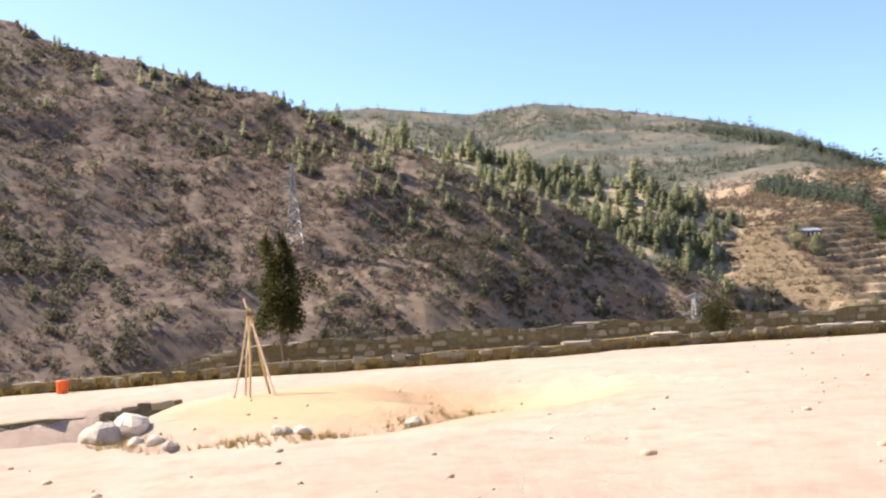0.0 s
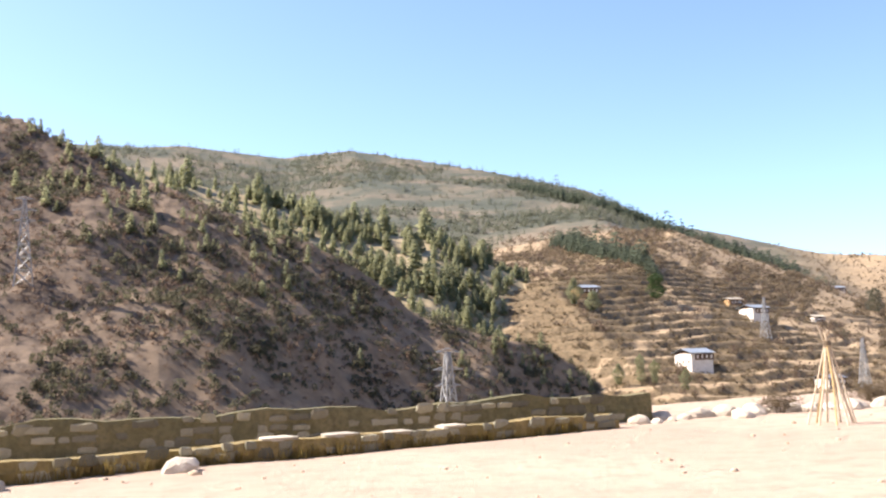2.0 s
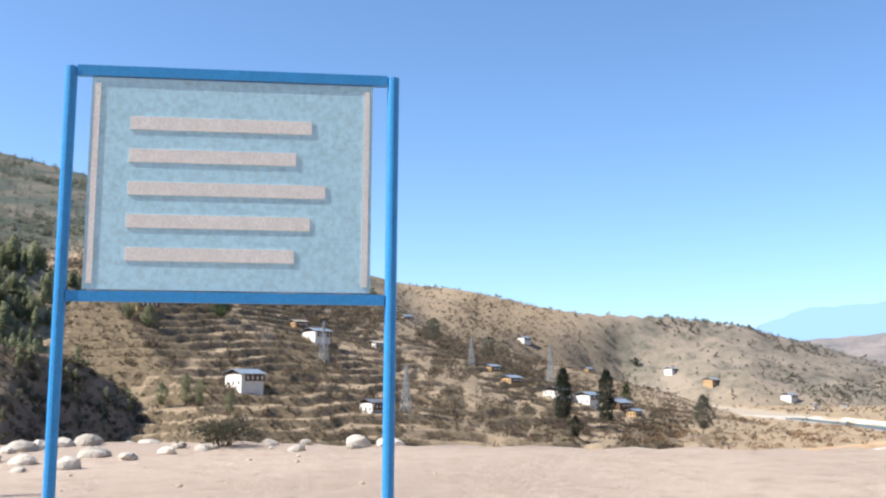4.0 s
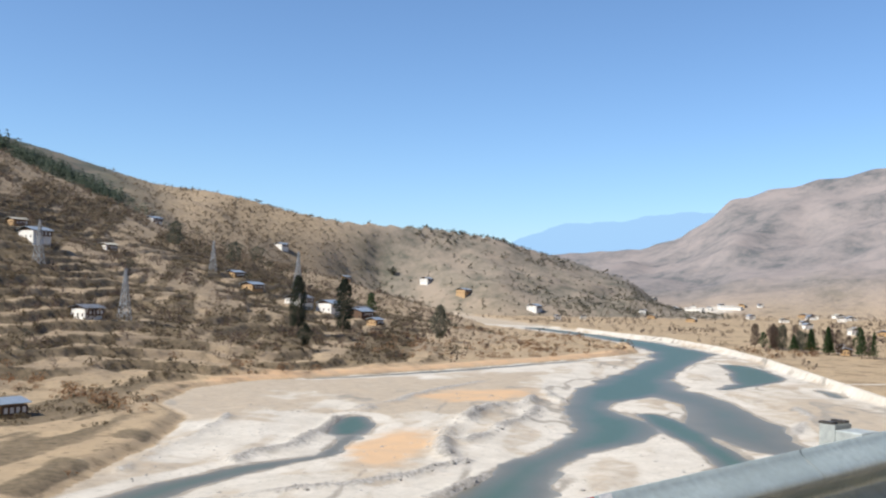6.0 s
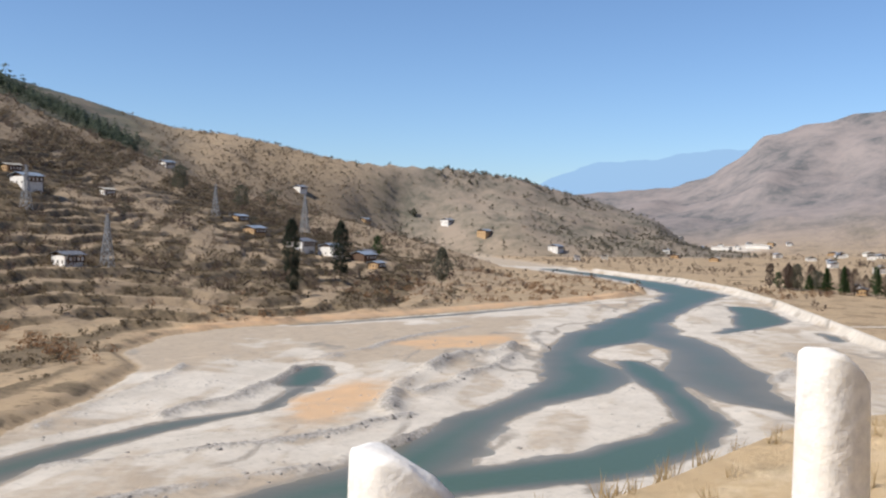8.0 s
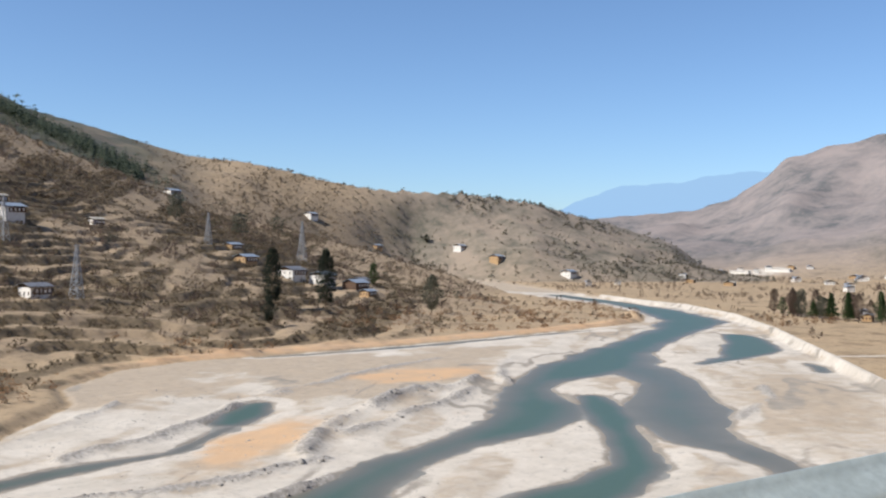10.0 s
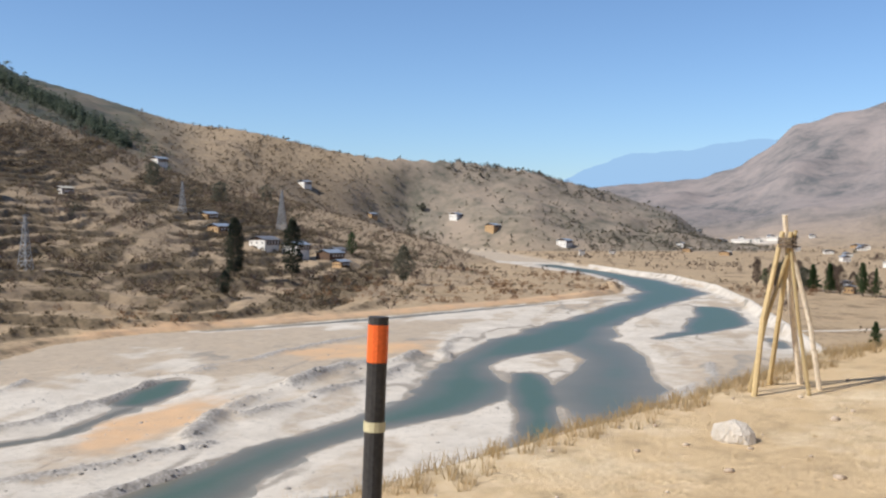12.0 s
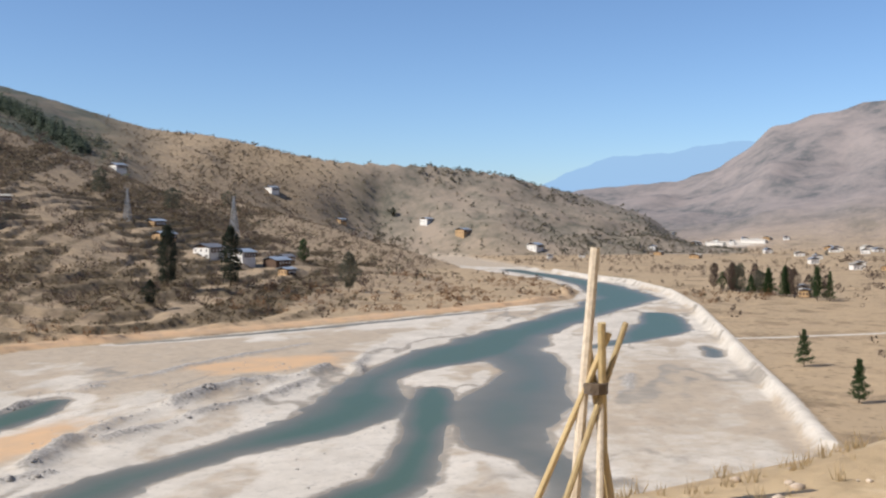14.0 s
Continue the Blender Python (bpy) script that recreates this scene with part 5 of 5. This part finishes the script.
# ---- across the valley: houses, pylons, trees ----
def farmhouse(x, y, w, d, storeys, turn, wall, roof, label, category="house", lift=0.0):
    w, d = w * 0.85, d * 1.3
    h = 2.9 * storeys
    z = min(height(x + a * w / 2, y + b * d / 2) for a in (-1, 1) for b in (-1, 1))
    zc = height(x, y)
    top = base("farmhouse" if storeys > 1 else "cottage", Matrix.Translation((x, y, zc + lift)) @ Matrix.Rotation(radians(turn), 4, "Z"), label, category, "farmhouses on the slope")
    bm = bmesh.new()
    box(bm, -w / 2, w / 2, -d / 2, d / 2, min(z - zc, 0) - 1.5, h, 0.05)
    body = part("wall", bm, wall, top)
    bm = bmesh.new()
    o, t, rise = 1.0, 0.12, 0.17 * d
    for k in (0, 1):
        u = h + 0.35 - k * t
        vs = [bm.verts.new(p) for p in ((-w / 2 - o, -d / 2 - o, u), (w / 2 + o, -d / 2 - o, u), (w / 2 + o, 0, u + rise), (-w / 2 - o, 0, u + rise), (w / 2 + o, d / 2 + o, u), (-w / 2 - o, d / 2 + o, u))]
        bm.faces.new((vs[0], vs[1], vs[2], vs[3]))
        bm.faces.new((vs[3], vs[2], vs[4], vs[5]))
    bm.verts.ensure_lookup_table()
    for i, j in ((0, 1), (1, 2), (2, 4), (4, 5), (5, 3), (3, 0)):
        bm.faces.new((bm.verts[i], bm.verts[j], bm.verts[j + 6], bm.verts[i + 6]))
    bmesh.ops.recalc_face_normals(bm, faces=bm.faces[:])
    part("roof", bm, roof, top, "shallow tin roof with wide eaves")
    for gx in (-w / 2 + 0.05, w / 2 - 0.05):
        bm = bmesh.new()
        vs = [bm.verts.new(p) for p in ((gx, -d / 2, h), (gx, d / 2, h), (gx, 0, h + 0.2 + rise * 0.82))]
        bm.faces.new(vs)
        part("gable", bm, TIMBER, top)
    bm = bmesh.new()
    box(bm, -w * 0.34, w / 2 + 0.35, -d / 2 - 0.35, -d / 2 + 0.1, h - 2.5, h - 0.15, 0.03)
    bay = part("timber_gallery", bm, TIMBER, top, "dark timber window gallery")
    for f in range(max(int(storeys), 1)):
        for k in range(3):
            bm = bmesh.new()
            q = -d / 2 + d * (k + 0.5) / 3
            box(bm, -w / 2 - 0.04, -w / 2 + 0.02, q - 0.4, q + 0.4, 2.9 * f + 0.9, 2.9 * f + 2.1)
            win = part("window", bm, TIMBER, top)
            bm = bmesh.new()
            box(bm, -w / 2 - 0.06, -w / 2 - 0.045, q - 0.3, q + 0.3, 2.9 * f + 1.0, 2.9 * f + 2.0)
            part("pane", bm, GLASS, win)
    for k in range(4):
        bm = bmesh.new()
        q = -w * 0.28 + (w * 0.72) * k / 3.4
        box(bm, q, q + 0.9, -d / 2 - 0.39, -d / 2 - 0.355, h - 1.9, h - 0.6)
        part("gallery_window", bm, WHITEWASH, bay)
    return top


WH, YH = "whitewashed farmhouse with a grey tin roof among terraces", "ochre earth cottage with a tin roof on the slope"
farmhouse(195, 385.3, 12.5, 8, 1.6, 14, WHITEWASH, TIN, "large whitewashed two-storey farmhouse with wide tin eaves", "house", 0.4)
farmhouse(243.3, 368.6, 9.5, 6, 1.3, 12, WHITEWASH, TIN_DARK, WH)
farmhouse(277.5, 487.5, 12, 8, 1.5, 14, WHITEWASH, TIN, WH)
farmhouse(285.1, 525.1, 9, 5, 1, 8, EARTH_WALL, CAP, "small cream cottage high on the slope")
farmhouse(340, 532.5, 8, 5, 1, 8, WHITEWASH, CAP, "small white cottage on the bare slope")
farmhouse(552, 841, 13, 9, 1.5, 10, WHITEWASH, TIN, "white house at the end of a pine belt")
farmhouse(415, 500, 11, 7, 1, 10, EARTH_WALL, TIN, YH)
farmhouse(804, 974, 14, 9, 1.5, 10, WHITEWASH, TIN, "distant white house among trees")
farmhouse(423, 466.5, 13, 9, 2, 14, WHITEWASH, TIN_DARK, WH)
farmhouse(437, 456.5, 12, 8, 1.7, 15, WHITEWASH, TIN, WH)
farmhouse(452.8, 447, 12, 8, 1.5, 8, TIMBER, TIN, "dark timber house with a grey tin roof")
farmhouse(444.4, 425.8, 7, 5, 1, 8, EARTH_WALL, TIN, YH)
farmhouse(474, 469.5, 8, 6, 1, 8, EARTH_WALL, TIN_DARK, YH)
farmhouse(184, 480, 12, 7, 1.3, 8, EARTH_WALL, TIN, "ochre farmhouse with a pale tin roof above the terraces")
farmhouse(158.1, 242.8, 8.5, 5, 0.95, 10, EARTH_WALL, TIN, "small ochre field hut with a bright tin roof", "hut")
farmhouse(986, 908, 14, 9, 1.5, 8, WHITEWASH, TIN, "distant pale house above the river")
farmhouse(984, 842, 16, 10, 1.5, 8, EARTH_WALL, TIN, "distant ochre house by the river")
farmhouse(1009, 751, 16, 10, 2, 8, WHITEWASH, TIN, "distant pale house by the river")
farmhouse(885, 950, 12, 8, 1, 8, EARTH_WALL, TIN, YH)
farmhouse(432, 542, 9, 6, 1, 8, EARTH_WALL, TIN, YH)
town = [(1040, 561, 18), (1364, 564, 26), (1330, 552, 20), (927, 344, 14), (935, 322, 16), (960, 355, 14), (1180, 520, 18), (1240, 590, 16), (1420, 600, 24), (1300, 500, 18), (1120, 470, 16), (1010, 420, 14),
        (1090, 640, 16), (1150, 690, 15), (1380, 520, 22), (1440, 560, 22), (620, 232, 9), (634, 240, 8), (980, 660, 12), (905, 640, 10), (1400, 790, 18), (1425, 772, 14), (1450, 740, 16), (1385, 775, 13), (1462, 712, 16), (1418, 742, 12), (1475, 690, 14), (1360, 800, 12)]
for i, (x, y, w) in enumerate(town):
    farmhouse(x, y, w * 0.68, w * 0.42, 1.1 + (i % 2) * 0.4, 15 + 11 * (i % 4), WHITEWASH if i % 4 else EARTH_WALL, TIN if i % 3 else CAP, "small distant town house on the valley plain")
for i, (x, y, w, d) in enumerate(((1440, 720, 10, 34), (1405, 760, 10, 26))):
    top = base("long_shed", Matrix.Translation((x, y, height(x, y))) @ Matrix.Rotation(radians(12), 4, "Z"), "long pale-roofed shed on the far plain", "shed", "long sheds")
    bm = bmesh.new()
    box(bm, -w / 2, w / 2, -d / 2, d / 2, -4, 3.2, 0.2)
    part("wall", bm, WHITEWASH, top)
    bm = bmesh.new()
    box(bm, -w / 2 - 1, w / 2 + 1, -d / 2 - 1, d / 2 + 1, 3.21, 4.0, 0.3)
    part("roof", bm, WHITEWASH, top)


def lattice_pylon(x, y, tall, turn, label="grey steel lattice power pylon on the hillside"):
    top = base("lattice_pylon", Matrix.Translation((x, y, height(x, y))) @ Matrix.Rotation(radians(turn), 4, "Z"), label, "pylon", "power pylons")
    wide = lambda u: 0.11 * tall * (1 - u) ** 1.1 + 0.018 * tall
    r = 0.0046 * tall
    corner = lambda k, u: Vector(((1 if k in (0, 3) else -1) * wide(u) / 2 * 1.6, (1 if k < 2 else -1) * wide(u) / 2 * 1.6, u * tall - 0.3))
    for k in range(4):
        bm = bmesh.new()
        rings = []
        for i in range(7):
            c = corner(k, i / 6)
            rings.append([bm.verts.new(c + Vector((math.cos(q), math.sin(q), 0)) * r * 1.5) for q in (0.8, 2.4, 3.9, 5.5)])
        for a, b in zip(rings, rings[1:]):
            for q in range(4):
                bm.faces.new((a[q], a[(q + 1) % 4], b[(q + 1) % 4], b[q]))
        part("leg", bm, LATTICE, top)
    for k in range(4):
        for i in range(7):
            u0, u1 = (i / 7) ** 0.85, ((i + 1) / 7) ** 0.85
            for p, q in ((corner(k, u0), corner((k + 1) % 4, u1)), (corner((k + 1) % 4, u0), corner(k, u1)), (corner(k, u1), corner((k + 1) % 4, u1))):
                part("brace", rod(bmesh.new(), p, q, r, None, 4), LATTICE, top)
    for u, l in ((0.99, 0.10), (0.86, 0.13), (0.74, 0.11)):
        bm = bmesh.new()
        for sgn in (-1, 1):
            rod(bm, (0, 0, u * tall), (sgn * l * tall, 0, u * tall), r * 1.3, r * 0.7, 4)
            rod(bm, (0, 0, u * tall + 0.03 * tall), (sgn * l * tall, 0, u * tall), r, None, 4)
        part("crossarm", bm, LATTICE, top)


lattice_pylon(-36.3, 285, 23, 10)
lattice_pylon(69, 257, 4.5 - height(69, 257), 20, "grey steel lattice power pylon at the spur's foot")
lattice_pylon(259, 369, 20, 30)
lattice_pylon(259.5, 444.3, 19, 30)
lattice_pylon(411, 535, 19, 30)
lattice_pylon(495, 557.5, 27, 30)


def tall_tree(name, x, y, tall, wide, mat, label, seed, shape="column", sink=0.0):
    top = base(name, Matrix.Translation((x, y, height(x, y) - sink)), label, "tree")
    bm = bmesh.new()
    rings = []
    for u, thick in ((-0.5 / tall, 0.017), (0.12, 0.012), (0.5, 0.008), (0.93, 0.002)):
        rings.append([bm.verts.new((math.cos(q) * thick * tall, math.sin(q) * thick * tall, u * tall)) for q in np.linspace(0, 5.24, 6)])
    for a, b in zip(rings, rings[1:]):
        for q in range(6):
            bm.faces.new((a[q], a[(q + 1) % 6], b[(q + 1) % 6], b[q]))
    part("trunk", bm, BARK, top)
    rr = random.Random(seed)
    for i in range(0 if shape == "cone" else 5):
        u, a = rr.uniform(0.25, 0.75), rr.uniform(0, 6.28)
        part("limb", rod(bmesh.new(), (0, 0, u * tall), (math.cos(a) * wide * 0.35, math.sin(a) * wide * 0.35, (u + 0.1) * tall), 0.005 * tall, 0.002 * tall, 5), BARK, top)
    rng = np.random.default_rng(seed)
    rows = []
    for i in range(900 if shape == "column" else 560):
        u = rng.uniform(0, 1)
        if shape == "column":
            w = wide * 0.5 * (math.sin(math.pi * (0.22 + 0.72 * u)) ** 0.8) * (0.92 + 0.1 * math.sin(u * 23 + seed))
            zz = 0.06 + 0.9 * u
        elif shape == "cone":
            w = wide * 0.5 * (1 - u) ** 0.85 * (0.8 + 0.35 * math.sin(u * 31 + seed)) + 0.02 * wide
            zz = 0.08 + 0.88 * u
        else:
            w = wide * 0.5 * math.sqrt(max(1 - (2 * u - 0.95) ** 2, 0.02)) * (0.85 + 0.25 * math.sin(u * 9 + seed))
            zz = 0.1 + 0.84 * u
        a, q = rng.uniform(0, 6.28), rng.uniform(0.15, 1) ** 0.6
        rows.append((w * q * math.cos(a), w * q * math.sin(a), zz * tall, min(wide, 10) * (rng.uniform(0.15, 0.26) if shape == "column" else rng.uniform(0.11, 0.2)), a))
    leafy("crown", clump(10, seed, 1.1, 0.5, 0.3), rows, mat, top)


DARK = "tall dark columnar cypress beside the farmhouses"
tall_tree("cypress", 352, 379, 26, 9, CYP_L, DARK, 1)
tall_tree("cypress", 388, 388, 27, 11, CYP_L, DARK, 2)
tall_tree("cypress", 322, 336.4, 9.5, 7, CYP_L, "short dark bushy cypress at the terrace edge", 3, "round")
tall_tree("broadleaf_tree", 450, 381, 20, 12, DUSTY_L, "dusty grey-green tree on the river bank", 4, "round")
tall_tree("broadleaf_tree", 500.7, 489.4, 15, 8, CONIFER_L, "dark green tree on the terraces", 5, "round")
tall_tree("cypress", 425, 600, 18, 14, DUSTY_L, "dusty tree among hillside houses", 6, "round")
tall_tree("broadleaf_tree", 480, 610, 16, 17, DUSTY_L, "dusty rounded tree among hillside houses", 7, "round")
tall_tree("broadleaf_tree", 640, 800, 16, 20, DUSTY_L, "dusty broad tree beside a white house", 8, "round")
tall_tree("cypress", 972, 955, 12, 10, DUSTY_L, "lone dusty tree on the ridge", 9, "round")
tall_tree("pine", 171, 458, 13, 9, PINE_HAZE_L, "green pine above the terraces", 10, "round")
tall_tree("pine", 178, 452, 10, 8, PINE_HAZE_L, "green pine above the terraces", 11, "round")
tall_tree("pine", 227, 493, 14, 12, CONIFER_L, "dark tree on the terraced slope", 12, "round")
for i, (x, y, h) in enumerate(((166, 370, 12), (170, 366, 10), (177, 355, 9), (158, 372, 9))):
    tall_tree("small_conifer", x, y, h, 5, PINE_HAZE_L, "small green conifer below the farmhouse", 13 + i, "round")
tall_tree("conifer", 387, 115, 9.5, 5.5, CONIFER_L, "young green conifer on the field behind the embankment", 21, "cone")
tall_tree("conifer", 347, 83, 9, 4.5, CONIFER_L, "young green conifer beside the embankment's end", 22, "cone")
rr = random.Random(4)
for i in range(22):
    u = i / 21
    x, y = 640 - 34 * u + rr.uniform(-9, 9), 292 - 78 * u + rr.uniform(-6, 6)
    k = rr.random()
    tall_tree("conifer" if k < 0.65 else "bare_tree", x, y, rr.uniform(9, 17), rr.uniform(6, 9), (CONIFER_L if k < 0.4 else DUSTY_L) if k < 0.65 else SHRUB_B, "dark conifer in a grove on the plain" if k < 0.65 else "brown leafless tree in a grove on the plain", 30 + i, "cone" if k < 0.35 else "round")

# ---- scattered growth on the slopes ----
rng = np.random.default_rng(77)


def sown(count, x0, x1, y0, y1, keep, size, seed):
    """Places drawn at random and kept by a rule on the plan."""
    r = np.random.default_rng(seed)
    x, y = r.uniform(x0, x1, count), r.uniform(y0, y1, count)
    z, k = sample(gz, x, y), {key: sample(val, x, y) for key, val in kinds.items()}
    ok = keep(x, y, z, k) > r.uniform(0, 1, count)
    x, y, z = x[ok], y[ok], z[ok]
    return [(a, b, c - 0.1, size * math.exp(r.normal() * 0.35), r.uniform(0, 6.28)) for a, b, c in zip(x, y, z)]


def patches(x, y, size, seed, level=0.0):
    return step(-0.12, 0.18, fractal(x, y, size, seed, 3) - level)


dark = sown(64000, -260, 190, 190, 560, lambda x, y, z, k: (k["shrub"] > 0.05) * (0.25 + 0.75 * patches(x, y, 38, 201, 0.0 - 0.0016 * (x + 30) - 0.0016 * (y - 270))) * step(-30, -20, z) * (0.2 + 0.8 * patches(x, y, 11, 202, 0.0)), 2.2, 1)
tagged(leafy("hill_shrubs", clump(21, 11, 0.8, 0.45), dark, SHRUB_L), "dark evergreen shrubs covering the near hillside", "shrubs", "", "stuff")
brown = sown(36000, -260, 170, 190, 480, lambda x, y, z, k: (k["shrub"] > 0.05) * (0.3 + 0.7 * patches(x, y, 18, 203, 0.02)) * step(190, 60, x) * 0.9, 1.7, 2)
tagged(leafy("hill_scrub", clump(17, 12, 0.6, 0.42), brown, SHRUB_B), "brown leafless scrub covering the near hillside", "scrub", "", "stuff")
pines = sown(9000, -300, 150, 250, 640, lambda x, y, z, k: (k["shrub"] > 0.05) * step(30, 75, z + 0.45 * (x + 40)) * (0.15 + 0.85 * patches(x, y, 30, 206, 0.0)) * 0.55, 4.2, 3)
tagged(leafy("ridge_pines", conifer(8, 2, 0.55), pines, PINE_HAZE_L), "light green young pines along the spur's crest", "pines", "", "stuff")
wood = sown(4800, -60, 190, 330, 640, lambda x, y, z, k: k["wood"] * (0.3 + 0.7 * step(-40, 80, x + (y - 430) * 0.1)) * (0.3 + 0.7 * patches(x, y, 26, 207, -0.05)), 6.6, 4)
tagged(leafy("pine_wood", conifer(10, 3, 0.58), wood, PINE_HAZE_L), "dense green pine wood on the spur behind", "pines", "", "stuff")


def terrace_rule(x, y, z, k):
    return (k["shrub"] < 0.05) * (k["wood"] < 0.1) * (1 - k["gravel"]) * step(-29.5, -28.5, z) * (0.02 + 0.72 * k["thicket"])


hedge = sown(72000, 120, 700, 215, 800, terrace_rule, 2.1, 5)
tagged(leafy("terrace_shrubs", clump(18, 13, 0.62, 0.42), hedge, HEDGE_L), "low olive-brown shrubs along the terrace edges", "shrubs", "", "stuff")
groves = sown(20000, 150, 800, 300, 950, lambda x, y, z, k: (k["shrub"] < 0.05) * (1 - k["wood"]) * step(-28, -24, z) * patches(x, y, 40, 221, 0.1) * 0.5, 3.4, 6)
tagged(leafy("leafless_groves", clump(20, 14, 0.85, 0.34), groves, SHRUB_B), "brown leafless thickets on the terraced slope", "thickets", "", "stuff")
darks = sown(5000, 150, 800, 300, 950, lambda x, y, z, k: (k["shrub"] < 0.05) * (1 - k["wood"]) * step(-28, -24, z) * patches(x, y, 55, 231, 0.2) * 0.45, 3.6, 7)
tagged(leafy("dark_thickets", clump(34, 15, 0.8, 0.26), darks, SHRUB_L), "dark green thickets on the terraced slope", "thickets", "", "stuff")
BELT = [(536, 862, 8), (545, 920, 13), (550, 1000, 17), (546, 1090, 18), (530, 1170, 16), (490, 1320, 15), (445, 1530, 14)]
ROW = [(276, 790, 8), (264, 660, 7), (255, 575, 5), (250, 545, 3)]


def strip(line):
    """A rule that keeps a ragged strip along a line."""
    def rule(x, y, z, k):
        d, w, _ = polyline(x, y, line)
        return step(1.15, 0.75, d / w + 0.7 * fractal(x, y, 30, 245, 2))
    return rule


band = sown(30000, 400, 640, 880, 1560, strip(BELT), 8.5, 8) + sown(9000, 220, 310, 530, 800, strip(ROW), 7.0, 18)
tagged(leafy("pine_belt", conifer(5, 5, 0.5, 5), band, leafage("belt_needles", (0.075, 0.098, 0.075), (0.12, 0.145, 0.10))), "dark belt of pines running up the mountain", "pines", "", "stuff")
far = sown(20000, -250, 620, 800, 2100, lambda x, y, z, k: k["haze"] * (0.12 + 0.88 * patches(x, y, 160, 241, 0.0)), 6.0, 9)
tagged(leafy("mountain_forest", conifer(3, 6, 0.8, 6), far, leafage("hazy_forest", (0.12, 0.135, 0.10), (0.165, 0.175, 0.13))), "hazy forest on the far mountain", "forest", "", "stuff")
spots = sown(26000, 600, 1500, 500, 1300, lambda x, y, z, k: k["bare"] * (0.15 + 0.85 * patches(x, y, 90, 251, 0.05)), 4.2, 10)
tagged(leafy("far_scrub", clump(9, 16, 0.6, 0.6), spots, leafage("far_scrub_leaves", (0.14, 0.135, 0.10), (0.21, 0.185, 0.14))), "grey-green scrub on the far ridge", "scrub", "", "stuff")
plainshrub = sown(9000, 300, 1500, 90, 900, lambda x, y, z, k: (z < -24) * (1 - k["gravel"]) * (z > -30.2) * (0.06 + 0.7 * patches(x, y, 45, 261, 0.12)) * (polyline(x, y, DYKE)[0] > 6) * step(360, 430, x), 3.6, 11)
tagged(leafy("plain_bushes", clump(18, 17, 0.75, 0.4), plainshrub, SHRUB_B), "brown bushes and bare trees on the valley plain", "bushes", "", "stuff")
bankshrub = sown(6000, 180, 640, 230, 470, lambda x, y, z, k: (z > -30.0) * (z < -23) * (1 - k["gravel"]) * patches(x, y, 30, 271, 0.1) * 0.5, 2.8, 12)
tagged(leafy("bank_bushes", clump(30, 18, 0.8, 0.3), bankshrub, RUSSET_L), "russet bushes along the river bank", "bushes", "", "stuff")

# cobbles on the berm and the bars
cob = sown(4200, 195, 315, 140, 215, lambda x, y, z, k: k["rock"], 0.6, 13) + sown(2600, 95, 195, 112, 145, lambda x, y, z, k: k["rock"], 0.55, 15) + sown(20000, 90, 300, 95, 240, lambda x, y, z, k: (k["bar"] > 0.5) * (z > WATER + 0.1) * (0.02 + patches(x, y, 14, 281, 0.16) * 0.5), 0.42, 14)
bm = bmesh.new()
bmesh.ops.create_icosphere(bm, subdivisions=1, radius=0.5)
cv = np.array([tuple(v.co * (1 + 0.2 * noise.noise(v.co * 3))) for v in bm.verts]) * (1, 1, 0.6)
cf = np.array([[v.index for v in f.verts] for f in bm.faces])
bm.free()
tagged(leafy("river_cobbles", (cv, cf), cob, plain("river_cobble", (0.36, 0.335, 0.30), (0.22, 0.205, 0.185), 1.2, 0.9, 0, 0.4, 0.03)), "grey cobbles heaped on the river bars", "cobbles", "", "stuff")

upper = sown(80000, 150, 1250, 560, 1500, lambda x, y, z, k: (k["shrub"] < 0.05) * (1 - k["wood"]) * (1 - k["haze"]) * (1 - k["bare"]) * (0.15 + 0.85 * k["thicket"]) * step(-26, -18, z) * 0.9, 3.2, 16)
tagged(leafy("upper_scrub", clump(11, 19, 0.6, 0.55), upper, leafage("upper_scrub_leaves", (0.18, 0.142, 0.102), (0.26, 0.205, 0.145))), "brown scrub on the upper mountain slope", "scrub", "", "stuff")
peb = []
for i in range(900):
    s = rng.uniform(-8, 48)
    d = rng.uniform(2.5, 14)
    x, y, z, a = along(s, d)
    peb.append((x, y, z, 0.035 * math.exp(rng.normal() * 0.6), rng.uniform(0, 6)))
for i in range(900):
    s = rng.uniform(121, 158)
    x, y, z, a = along(s, rng.uniform(1.6, 5.5))
    peb.append((x, y, z, 0.028 * math.exp(rng.normal() * 0.6), rng.uniform(0, 6)))
arr = np.array(peb)
arr[:, 2] = sample(gz, arr[:, 0], arr[:, 1]) + 0.004
tagged(leafy("pebbles", (cv, cf), [tuple(r) for r in arr], plain("pebble", (0.40, 0.31, 0.23), (0.55, 0.46, 0.36), 3, 0.9)), "small pebbles strewn over the bare ground", "pebbles", "", "stuff")
